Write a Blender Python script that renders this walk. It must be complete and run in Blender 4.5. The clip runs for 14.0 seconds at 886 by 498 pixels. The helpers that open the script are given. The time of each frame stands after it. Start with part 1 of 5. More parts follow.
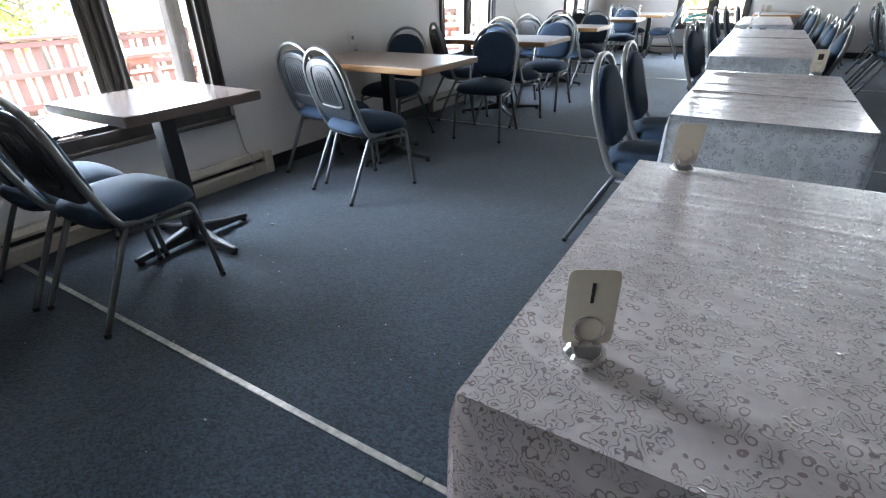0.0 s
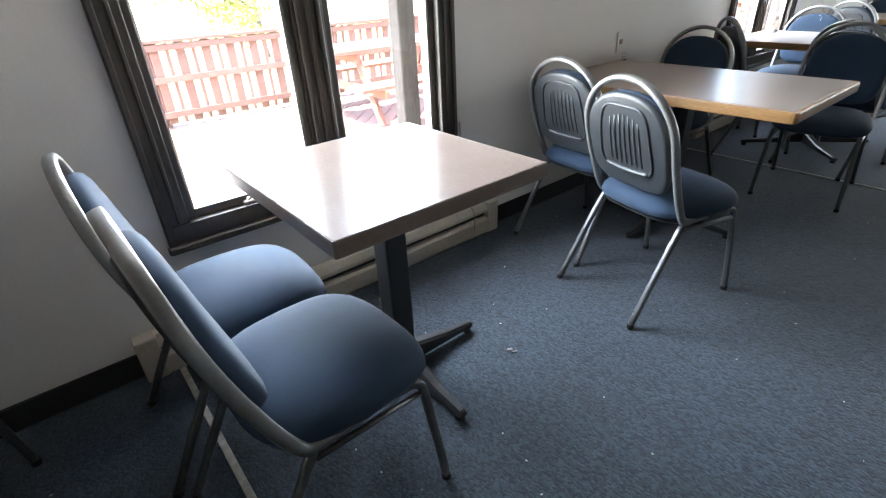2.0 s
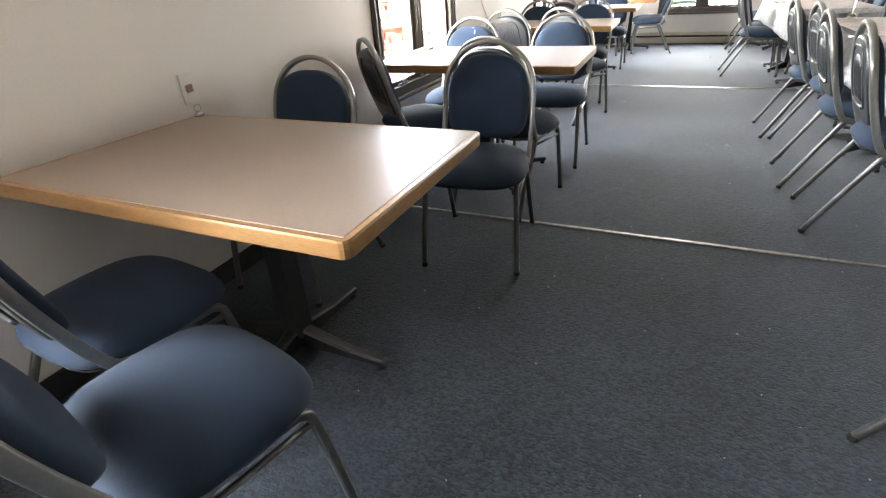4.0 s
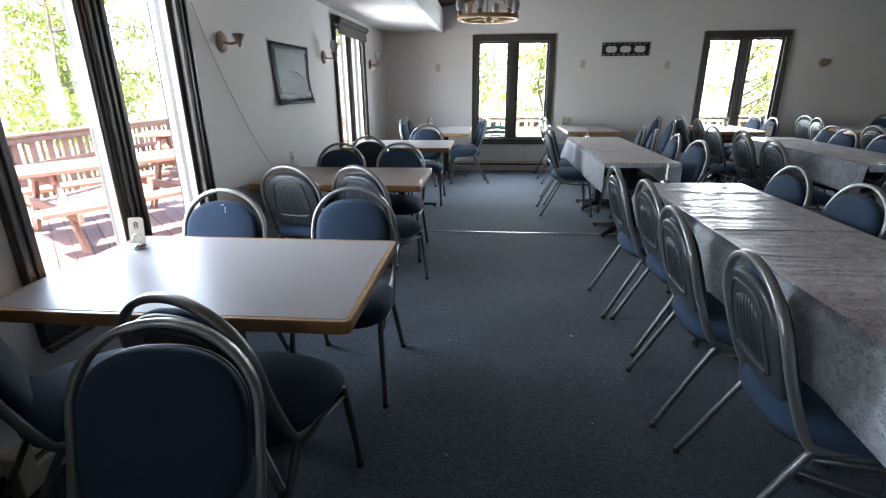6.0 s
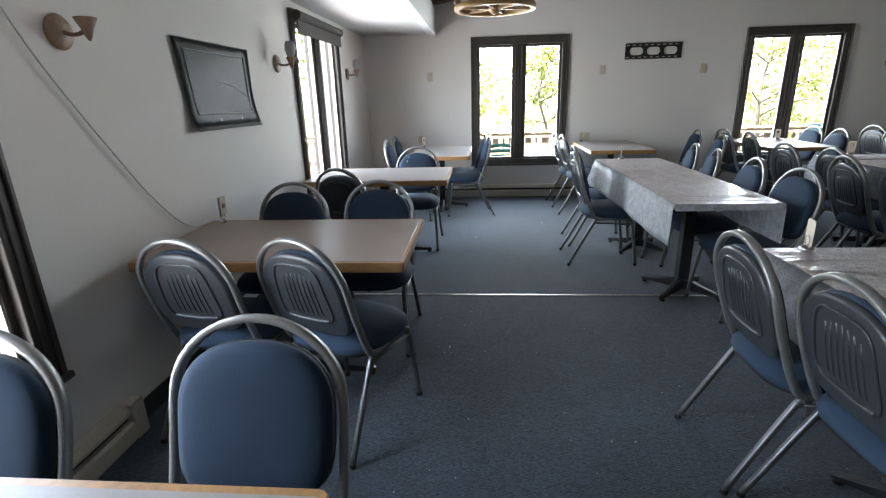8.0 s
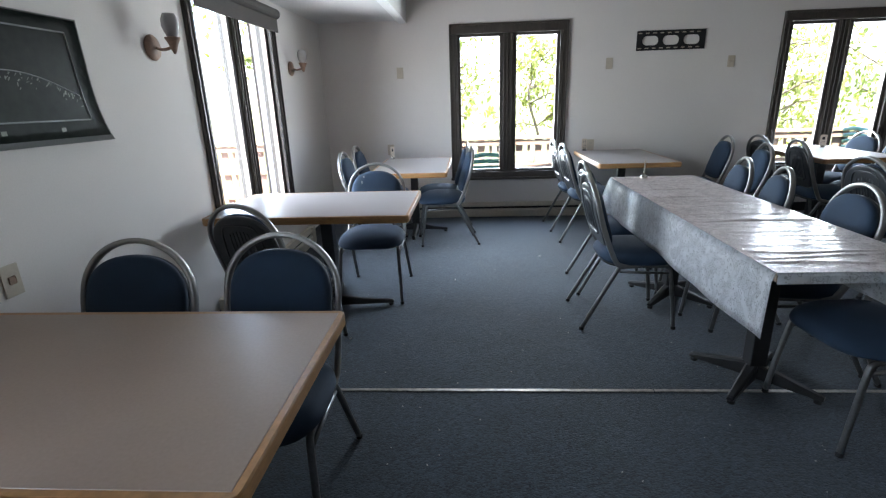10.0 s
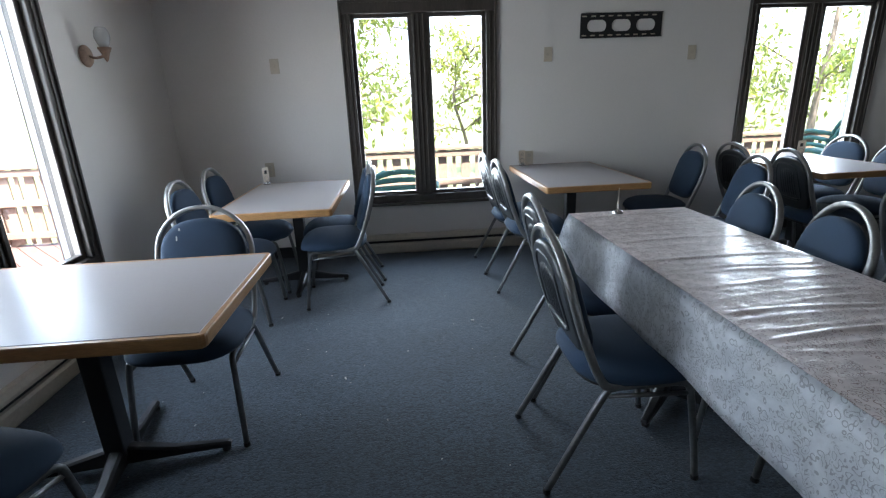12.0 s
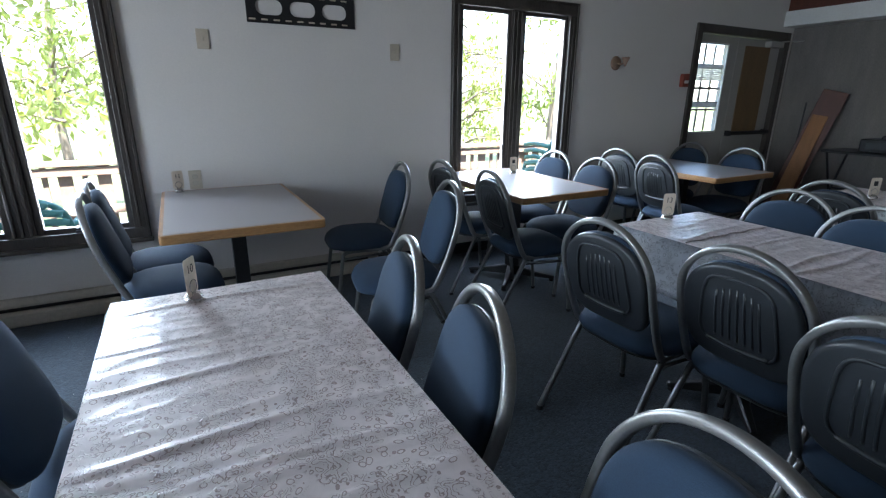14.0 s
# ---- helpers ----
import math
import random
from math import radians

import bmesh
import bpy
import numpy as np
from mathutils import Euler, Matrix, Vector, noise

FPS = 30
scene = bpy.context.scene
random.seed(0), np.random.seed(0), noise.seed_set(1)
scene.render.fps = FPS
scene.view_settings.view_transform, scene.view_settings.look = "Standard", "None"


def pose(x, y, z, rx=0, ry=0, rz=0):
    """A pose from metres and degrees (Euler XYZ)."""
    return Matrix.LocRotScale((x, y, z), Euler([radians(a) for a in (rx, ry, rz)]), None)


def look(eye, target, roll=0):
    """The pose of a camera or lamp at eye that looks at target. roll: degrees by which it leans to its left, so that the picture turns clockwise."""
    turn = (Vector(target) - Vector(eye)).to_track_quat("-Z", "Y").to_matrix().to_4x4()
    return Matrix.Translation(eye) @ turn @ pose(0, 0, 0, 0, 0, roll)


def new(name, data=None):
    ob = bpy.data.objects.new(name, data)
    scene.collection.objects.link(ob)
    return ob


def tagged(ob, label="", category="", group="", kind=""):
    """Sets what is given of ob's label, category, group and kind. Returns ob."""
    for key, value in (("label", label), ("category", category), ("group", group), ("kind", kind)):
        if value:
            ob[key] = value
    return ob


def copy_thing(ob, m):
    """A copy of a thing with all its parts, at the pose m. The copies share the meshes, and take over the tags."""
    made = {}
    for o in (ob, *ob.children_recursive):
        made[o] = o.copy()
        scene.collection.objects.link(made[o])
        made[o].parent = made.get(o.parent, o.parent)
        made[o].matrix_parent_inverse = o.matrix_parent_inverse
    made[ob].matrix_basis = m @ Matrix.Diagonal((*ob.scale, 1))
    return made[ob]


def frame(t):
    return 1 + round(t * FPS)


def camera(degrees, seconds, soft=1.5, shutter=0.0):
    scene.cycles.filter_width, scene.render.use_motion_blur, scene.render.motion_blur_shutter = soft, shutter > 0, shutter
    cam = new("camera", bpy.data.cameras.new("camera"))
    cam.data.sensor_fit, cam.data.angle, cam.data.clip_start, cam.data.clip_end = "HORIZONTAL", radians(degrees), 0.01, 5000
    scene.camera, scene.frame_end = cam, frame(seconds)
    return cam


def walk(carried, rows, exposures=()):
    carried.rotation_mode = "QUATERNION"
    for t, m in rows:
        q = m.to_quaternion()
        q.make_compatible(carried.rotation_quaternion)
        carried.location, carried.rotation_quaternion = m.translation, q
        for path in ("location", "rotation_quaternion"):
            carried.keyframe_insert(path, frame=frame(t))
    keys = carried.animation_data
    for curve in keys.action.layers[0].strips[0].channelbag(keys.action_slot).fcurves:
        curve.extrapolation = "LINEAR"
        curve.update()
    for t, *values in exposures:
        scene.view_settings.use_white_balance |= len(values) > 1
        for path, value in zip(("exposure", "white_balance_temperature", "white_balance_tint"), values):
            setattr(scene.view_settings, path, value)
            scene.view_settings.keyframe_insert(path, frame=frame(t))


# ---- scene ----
cam = camera(84.7, 14.0, soft=1.25)
PATH = [
    (0, (3.007, -0.034, 1.178), (2.079, 1.471, 0.244), -1.2),
    (0.5, (2.665, 0.032, 1.202), (1.536, 1.382, 0.251), -0.9),
    (1, (2.262, 0.101, 1.216), (0.977, 1.305, 0.268), -1.0),
    (1.5, (1.983, 0.294, 1.209), (0.621, 1.4, 0.25), -2.3),
    (2, (1.762, 0.588, 1.222), (0.393, 1.677, 0.253), -2.8),
    (2.5, (1.667, 0.94, 1.157), (0.36, 2.094, 0.178), -2.7),
    (3, (1.637, 1.335, 1.152), (0.481, 2.617, 0.142), -3.3),
    (3.5, (1.687, 1.707, 1.156), (0.699, 3.123, 0.146), -3.9),
    (4, (1.724, 2.017, 1.171), (0.982, 3.599, 0.198), -3.7),
    (4.2, (1.74, 2.161, 1.169), (1.081, 3.781, 0.2), -3.7),
    (6.3, (1.643, 3.562, 1.415), (1.491, 5.462, 0.808), -0.1),
    (6.5, (1.613, 3.685, 1.405), (1.463, 5.589, 0.809), -0.0),
    (7, (1.609, 4.016, 1.408), (1.435, 5.916, 0.81), -0.6),
    (7.5, (1.624, 4.343, 1.37), (1.431, 6.24, 0.769), -1.2),
    (8, (1.556, 4.714, 1.396), (1.397, 6.614, 0.792), -1.6),
    (8.2, (1.557, 4.83, 1.4), (1.404, 6.732, 0.802), -1.8),
    (10.5, (1.637, 6.31, 1.365), (1.548, 8.217, 0.767), -2.0),
    (11, (1.632, 6.68, 1.385), (1.598, 8.593, 0.801), -2.5),
    (11.5, (1.704, 6.982, 1.373), (1.767, 8.896, 0.795), -2.8),
    (12, (1.848, 7.299, 1.341), (1.996, 9.202, 0.746), -2.2),
    (12.5, (2.015, 7.626, 1.291), (2.293, 9.503, 0.66), -1.5),
    (13, (2.269, 7.838, 1.301), (2.759, 9.664, 0.646), -1.2),
    (13.5, (2.602, 7.946, 1.356), (3.287, 9.712, 0.715), -0.7),
    (14, (2.913, 8.063, 1.331), (3.818, 9.743, 0.732), 0.5),
]
EXPOSURE = [(0.0, 5.50, 6400, 9), (0.5, 5.90, 6600, 8), (1.0, 5.90, 6700, 9), (1.8, 5.85, 6850, 9), (2.4, 4.60, 6850, 10), (3.1, 4.40, 7050, 11), (3.5, 6.10, 7850, 12), (4.0, 6.27, 8100, 13), (4.2, 6.20, 7900, 12), (6.3, 4.35, 6500, 10), (7.5, 4.18, 6600, 10), (8.2, 4.72, 6750, 9), (10.4, 4.48, 6450, 10), (11.0, 4.40, 6500, 9), (12.0, 4.05, 6300, 9), (13.0, 4.15, 6650, 9), (14.0, 4.40, 6000, 9)]
walk(cam, [(t, look(eye, target, roll)) for t, eye, target, roll in PATH], EXPOSURE)

# ---- world, sun and exposure ----
world = bpy.data.worlds.new("daylight")
scene.world = world
world.use_nodes = True
wn = world.node_tree
wn.nodes.clear()
sky = wn.nodes.new("ShaderNodeTexSky")
sky.sky_type = "NISHITA"
sky.sun_disc = False
sky.sun_elevation = radians(68)
sky.sun_rotation = radians(180)
sky.dust_density = 2.0
bg = wn.nodes.new("ShaderNodeBackground")
bg.inputs["Strength"].default_value = 0.1
wout = wn.nodes.new("ShaderNodeOutputWorld")
wn.links.new(sky.outputs[0], bg.inputs["Color"])
wn.links.new(bg.outputs[0], wout.inputs["Surface"])
sun_data = bpy.data.lights.new("sun", "SUN")
sun_data.energy = 2.8
sun_data.angle = radians(0.53)
sun_data.color = (1.0, 0.95, 0.87)
sun = new("sun", sun_data)
sun.matrix_world = look((-1.2, -6.0, 15), (0, 0, 0))


def window_light(name, m, w, h, power):
    """The sky's light in a window's opening."""
    d = bpy.data.lights.new(name, "AREA")
    d.shape = "RECTANGLE"
    d.size, d.size_y = w, h
    d.energy = power * w * h
    d.color = (0.8, 0.9, 1.0)
    d.spread = radians(145)
    ob = new(name, d)
    ob.matrix_world = m
    return ob


# the deck side looks into trees and gives less than the open end of the room
for y, power in ((-2.645, 0.9), (1.435, 2.0), (5.525, 1.4), (9.58, 2.3)):
    window_light("window_light", pose(-0.125, y, 1.265, 0, -90, 0), 1.46, 1.12, power)
for x in (2.055, 5.505):
    window_light("window_light", pose(x, 11.735, 1.265, -90, 0, 0), 1.08, 1.46, 2.5)

# ---- materials ----


def mat(name, base, rough=0.6, metal=0.0, var=0.25, scale=6.0, fine=90.0, bump=0.15, bdist=0.002, sheen=0.0, coat=0.0, stretch=(1, 1, 1), tint=None, rvar=0.12, island=0.0):
    """Two scales of noise on colour, roughness and relief."""
    m = bpy.data.materials.new(name)
    m.use_nodes = True
    nt = m.node_tree
    p = nt.nodes["Principled BSDF"]
    tc = nt.nodes.new("ShaderNodeTexCoord")
    mp = nt.nodes.new("ShaderNodeMapping")
    mp.inputs["Scale"].default_value = stretch
    nt.links.new(tc.outputs["Object"], mp.inputs[0])
    n1 = nt.nodes.new("ShaderNodeTexNoise")
    n1.inputs["Scale"].default_value = scale
    n1.inputs["Detail"].default_value = 5
    n2 = nt.nodes.new("ShaderNodeTexNoise")
    n2.inputs["Scale"].default_value = fine
    n2.inputs["Detail"].default_value = 3
    for n in (n1, n2):
        nt.links.new(mp.outputs[0], n.inputs["Vector"])
    add = nt.nodes.new("ShaderNodeMath")
    add.operation = "ADD"
    nt.links.new(n1.outputs[0], add.inputs[0])
    nt.links.new(n2.outputs[0], add.inputs[1])
    half = nt.nodes.new("ShaderNodeMath")
    half.operation = "MULTIPLY"
    half.inputs[1].default_value = 0.5
    nt.links.new(add.outputs[0], half.inputs[0])
    fac = half.outputs[0]
    if island > 0:
        oi = nt.nodes.new("ShaderNodeObjectInfo")
        mr = nt.nodes.new("ShaderNodeMapRange")
        mr.inputs["To Min"].default_value = -island
        mr.inputs["To Max"].default_value = island
        nt.links.new(oi.outputs["Random"], mr.inputs["Value"])
        ad2 = nt.nodes.new("ShaderNodeMath")
        nt.links.new(fac, ad2.inputs[0])
        nt.links.new(mr.outputs[0], ad2.inputs[1])
        fac = ad2.outputs[0]
    ramp = nt.nodes.new("ShaderNodeValToRGB")
    lo = tuple(c * (1 - var) for c in base)
    hi = tint if tint else tuple(min(1, c * (1 + var)) for c in base)
    ramp.color_ramp.elements[0].position = 0.3
    ramp.color_ramp.elements[1].position = 0.7
    ramp.color_ramp.elements[0].color = (*lo, 1)
    ramp.color_ramp.elements[1].color = (*hi, 1)
    nt.links.new(fac, ramp.inputs[0])
    nt.links.new(ramp.outputs[0], p.inputs["Base Color"])
    rr = nt.nodes.new("ShaderNodeMapRange")
    rr.inputs["To Min"].default_value = max(0.02, rough - rvar)
    rr.inputs["To Max"].default_value = min(1, rough + rvar)
    nt.links.new(n1.outputs[0], rr.inputs["Value"])
    nt.links.new(rr.outputs[0], p.inputs["Roughness"])
    p.inputs["Metallic"].default_value = metal
    p.inputs["Sheen Weight"].default_value = sheen
    p.inputs["Coat Weight"].default_value = coat
    if bump > 0:
        b = nt.nodes.new("ShaderNodeBump")
        b.inputs["Strength"].default_value = bump
        b.inputs["Distance"].default_value = bdist
        nt.links.new(half.outputs[0], b.inputs["Height"])
        nt.links.new(b.outputs[0], p.inputs["Normal"])
    return m


def carpet_mat():
    m = mat("carpet", (0.024, 0.035, 0.047), rough=0.95, var=0.42, scale=2.2, fine=260, bump=0.6, bdist=0.004, sheen=0.15, rvar=0.04)
    nt = m.node_tree
    p = nt.nodes["Principled BSDF"]
    tc = nt.nodes["Texture Coordinate"]
    mp = nt.nodes.new("ShaderNodeMapping")
    mp.inputs["Scale"].default_value = (95, 150, 1)
    nt.links.new(tc.outputs["Object"], mp.inputs[0])
    v = nt.nodes.new("ShaderNodeTexVoronoi")
    v.inputs["Scale"].default_value = 1.0
    nt.links.new(mp.outputs[0], v.inputs["Vector"])
    b = nt.nodes["Bump"]
    b2 = nt.nodes.new("ShaderNodeBump")
    b2.inputs["Strength"].default_value = 0.5
    b2.inputs["Distance"].default_value = 0.0035
    b2.invert = True
    nt.links.new(v.outputs["Distance"], b2.inputs["Height"])
    nt.links.new(b.outputs[0], b2.inputs["Normal"])
    nt.links.new(b2.outputs[0], p.inputs["Normal"])
    # tufts differ in colour
    mx = nt.nodes.new("ShaderNodeMix")
    mx.data_type = "RGBA"
    mx.blend_type = "MULTIPLY"
    mx.inputs[0].default_value = 0.7
    cr = nt.nodes.new("ShaderNodeValToRGB")
    cr.color_ramp.elements[0].color = (0.35, 0.36, 0.4, 1)
    cr.color_ramp.elements[1].color = (2.0, 1.95, 1.85, 1)
    sep = nt.nodes.new("ShaderNodeSeparateColor")
    nt.links.new(v.outputs["Color"], sep.inputs[0])
    nt.links.new(sep.outputs[0], cr.inputs[0])
    src = nt.nodes["Color Ramp"]
    nt.links.new(src.outputs[0], mx.inputs[6])
    nt.links.new(cr.outputs[0], mx.inputs[7])
    nt.links.new(mx.outputs[2], p.inputs["Base Color"])
    return m


def cloth_mat(name, base, dark, gloss, k=1.0):
    """Lace damask under clear vinyl: scrolls and rings drawn by distorted waves and cells."""
    m = bpy.data.materials.new(name)
    m.use_nodes = True
    nt = m.node_tree
    p = nt.nodes["Principled BSDF"]
    tc = nt.nodes.new("ShaderNodeTexCoord")
    nz = nt.nodes.new("ShaderNodeTexNoise")
    nz.inputs["Scale"].default_value = 9
    nt.links.new(tc.outputs["Object"], nz.inputs["Vector"])
    mxv = nt.nodes.new("ShaderNodeMix")
    mxv.data_type = "VECTOR"
    mxv.inputs[0].default_value = 0.06
    nt.links.new(tc.outputs["Object"], mxv.inputs[4])
    nt.links.new(nz.outputs["Color"], mxv.inputs[5])
    v = nt.nodes.new("ShaderNodeTexVoronoi")
    v.inputs["Scale"].default_value = 62 * k
    nt.links.new(mxv.outputs[1], v.inputs["Vector"])
    rg = nt.nodes.new("ShaderNodeMath")
    rg.operation = "COMPARE"
    rg.inputs[1].default_value = 0.33
    rg.inputs[2].default_value = 0.055
    nt.links.new(v.outputs["Distance"], rg.inputs[0])
    wv = nt.nodes.new("ShaderNodeTexWave")
    wv.inputs["Scale"].default_value = 19 * k
    wv.inputs["Distortion"].default_value = 22
    wv.inputs["Detail"].default_value = 1.5
    wv.inputs["Detail Scale"].default_value = 2.6
    nt.links.new(tc.outputs["Object"], wv.inputs["Vector"])
    ws = nt.nodes.new("ShaderNodeMapRange")
    ws.inputs["From Min"].default_value = 0.78
    ws.inputs["From Max"].default_value = 0.95
    nt.links.new(wv.outputs["Fac"], ws.inputs["Value"])
    big = nt.nodes.new("ShaderNodeTexNoise")
    big.inputs["Scale"].default_value = 12 * k
    big.inputs["Detail"].default_value = 4
    big.inputs["Distortion"].default_value = 1.6
    nt.links.new(tc.outputs["Object"], big.inputs["Vector"])
    gate = nt.nodes.new("ShaderNodeMapRange")
    gate.inputs["From Min"].default_value = 0.46
    gate.inputs["From Max"].default_value = 0.54
    nt.links.new(big.outputs[0], gate.inputs["Value"])
    mu = nt.nodes.new("ShaderNodeMix")
    mu.data_type = "FLOAT"
    nt.links.new(gate.outputs[0], mu.inputs[0])
    nt.links.new(ws.outputs[0], mu.inputs[2])
    nt.links.new(rg.outputs[0], mu.inputs[3])
    ramp = nt.nodes.new("ShaderNodeValToRGB")
    ramp.color_ramp.elements[0].position = 0.1
    ramp.color_ramp.elements[1].position = 0.9
    ramp.color_ramp.elements[0].color = (*base, 1)
    ramp.color_ramp.elements[1].color = (*dark, 1)
    nt.links.new(mu.outputs[0], ramp.inputs[0])
    mix = nt.nodes.new("ShaderNodeMix")
    mix.data_type = "RGBA"
    mix.blend_type = "MULTIPLY"
    mix.inputs[0].default_value = 0.5
    r2 = nt.nodes.new("ShaderNodeValToRGB")
    r2.color_ramp.elements[0].position = 0.35
    r2.color_ramp.elements[1].position = 0.65
    r2.color_ramp.elements[0].color = (0.62, 0.62, 0.62, 1)
    r2.color_ramp.elements[1].color = (1.1, 1.1, 1.1, 1)
    nt.links.new(big.outputs[0], r2.inputs[0])
    nt.links.new(ramp.outputs[0], mix.inputs[6])
    nt.links.new(r2.outputs[0], mix.inputs[7])
    nt.links.new(mix.outputs[2], p.inputs["Base Color"])
    b = nt.nodes.new("ShaderNodeBump")
    b.inputs["Strength"].default_value = 0.35
    b.inputs["Distance"].default_value = 0.002
    nt.links.new(mu.outputs[0], b.inputs["Height"])
    # shallow creases across the length of the cloth
    cm = nt.nodes.new("ShaderNodeMapping")
    cm.inputs["Scale"].default_value = (2.2, 13, 6)
    nt.links.new(tc.outputs["Object"], cm.inputs[0])
    cn = nt.nodes.new("ShaderNodeTexNoise")
    cn.inputs["Scale"].default_value = 1.3
    cn.inputs["Detail"].default_value = 4
    cn.inputs["Distortion"].default_value = 0.6
    nt.links.new(cm.outputs[0], cn.inputs["Vector"])
    b3 = nt.nodes.new("ShaderNodeBump")
    b3.inputs["Strength"].default_value = 0.16
    b3.inputs["Distance"].default_value = 0.009
    nt.links.new(cn.outputs[0], b3.inputs["Height"])
    nt.links.new(b.outputs[0], b3.inputs["Normal"])
    nt.links.new(b3.outputs[0], p.inputs["Normal"])
    nt.links.new(b3.outputs[0], p.inputs["Coat Normal"])
    p.inputs["Roughness"].default_value = 0.5
    p.inputs["Specular IOR Level"].default_value = 0.35
    p.inputs["Coat Weight"].default_value = gloss
    p.inputs["Coat Roughness"].default_value = 0.15
    return m


def glass_mat():
    m = bpy.data.materials.new("window_glass")
    m.use_nodes = True
    nt = m.node_tree
    nt.nodes.clear()
    o = nt.nodes.new("ShaderNodeOutputMaterial")
    t = nt.nodes.new("ShaderNodeBsdfTransparent")
    g = nt.nodes.new("ShaderNodeBsdfGlossy")
    g.inputs["Roughness"].default_value = 0.02
    lw = nt.nodes.new("ShaderNodeLayerWeight")
    lw.inputs["Blend"].default_value = 0.5
    pw = nt.nodes.new("ShaderNodeMath")
    pw.operation = "POWER"
    pw.inputs[1].default_value = 5.0
    f = nt.nodes.new("ShaderNodeMath")
    f.operation = "MULTIPLY_ADD"
    f.inputs[1].default_value = 0.55
    f.inputs[2].default_value = 0.03
    nt.links.new(lw.outputs["Facing"], pw.inputs[0])
    nt.links.new(pw.outputs[0], f.inputs[0])
    mx = nt.nodes.new("ShaderNodeMixShader")
    nt.links.new(f.outputs[0], mx.inputs[0])
    nt.links.new(t.outputs[0], mx.inputs[1])
    nt.links.new(g.outputs[0], mx.inputs[2])
    nt.links.new(mx.outputs[0], o.inputs["Surface"])
    return m


def leaf_mat(name, base):
    m = mat(name, base, rough=0.6, var=0.45, scale=1.5, fine=14, bump=0)
    nt = m.node_tree
    p = nt.nodes["Principled BSDF"]
    tr = nt.nodes.new("ShaderNodeBsdfTranslucent")
    mx = nt.nodes.new("ShaderNodeMixShader")
    mx.inputs[0].default_value = 0.5
    tint = nt.nodes.new("ShaderNodeMix")
    tint.data_type = "RGBA"
    tint.blend_type = "MULTIPLY"
    tint.inputs[0].default_value = 1.0
    tint.inputs[7].default_value = (2.4, 2.2, 1.2, 1)
    nt.links.new(nt.nodes["Color Ramp"].outputs[0], tint.inputs[6])
    nt.links.new(tint.outputs[2], tr.inputs["Color"])
    nt.links.new(p.outputs[0], mx.inputs[1])
    nt.links.new(tr.outputs[0], mx.inputs[2])
    nt.links.new(mx.outputs[0], nt.nodes["Material Output"].inputs["Surface"])
    return m


M_CARPET = carpet_mat()
M_WALL = mat("wall_paint", (0.74, 0.7, 0.662), rough=0.75, var=0.05, scale=1.2, fine=140, bump=0.25, bdist=0.0015)
M_CEIL = mat("ceiling_paint", (0.68, 0.665, 0.65), rough=0.85, var=0.06, scale=1.0, fine=60, bump=0.35, bdist=0.003)
# the vault's own tone; on the east and south walls it stands for dimness
M_VAULT = mat("vault_and_dimmed_walls", (0.2, 0.18, 0.165), rough=0.7, var=0.25, scale=3, fine=40, bump=0.3, stretch=(1, 4, 1))
M_WHITE = mat("white_trim", (0.8, 0.795, 0.78), rough=0.5, var=0.05, scale=3, fine=60, bump=0.08)
M_FRAME = mat("dark_window_wood", (0.06, 0.05, 0.042), rough=0.36, rvar=0.05, var=0.4, scale=5, fine=70, bump=0.25, stretch=(3, 3, 0.4))
M_GASKET = mat("pale_gasket", (0.42, 0.36, 0.31), rough=0.6, var=0.2, scale=12, fine=60, bump=0.1)
M_WEATHER = mat("weathered_board", (0.1, 0.088, 0.075), rough=0.85, var=0.5, scale=9, fine=60, bump=0.5, stretch=(3, 3, 0.5))
M_BASE = mat("black_cove_base", (0.02, 0.02, 0.022), rough=0.5, var=0.3, scale=8, fine=60, bump=0.1)
M_HEATER = mat("cream_enamel", (0.5, 0.45, 0.37), rough=0.45, var=0.14, scale=5, fine=50, bump=0.08)
M_DARK = mat("dark_slot", (0.02, 0.019, 0.018), rough=0.7, var=0.3, bump=0.05)
M_SEAM = mat("seam_strip", (0.4, 0.37, 0.32), rough=0.4, var=0.55, scale=6, fine=40, bump=0.2, metal=0.3)
M_FABRIC = mat("blue_fabric", (0.0155, 0.034, 0.064), rough=0.9, var=0.22, scale=7, fine=420, bump=0.5, bdist=0.0015, sheen=0.03, rvar=0.05)
M_SHELL = mat("grey_plastic_shell", (0.031, 0.034, 0.038), rough=0.38, rvar=0.06, var=0.12, scale=7, fine=160, bump=0.12, bdist=0.001)
M_TUBE = mat("grey_enamel_tube", (0.29, 0.285, 0.275), rough=0.34, rvar=0.04, metal=0.65, var=0.15, scale=14, fine=110, bump=0.06, bdist=0.001)
M_LEG = mat("grey_enamel_leg", (0.17, 0.17, 0.168), rough=0.33, rvar=0.03, metal=0.7, var=0.25, scale=18, fine=110, bump=0.06, bdist=0.001)
M_RUBBER = mat("black_rubber", (0.015, 0.015, 0.015), rough=0.7, var=0.2, bump=0.05)
M_LAMD = mat("worn_brown_laminate", (0.2, 0.152, 0.128), rough=0.2, var=0.12, scale=5, fine=140, bump=0.05, bdist=0.0005, rvar=0.04)
M_LAM = mat("grey_beige_laminate", (0.32, 0.292, 0.28), rough=0.335, var=0.05, scale=2.5, fine=210, bump=0.05, bdist=0.0006, rvar=0.03)
M_LAM.node_tree.nodes["Principled BSDF"].inputs["Specular IOR Level"].default_value = 0.32
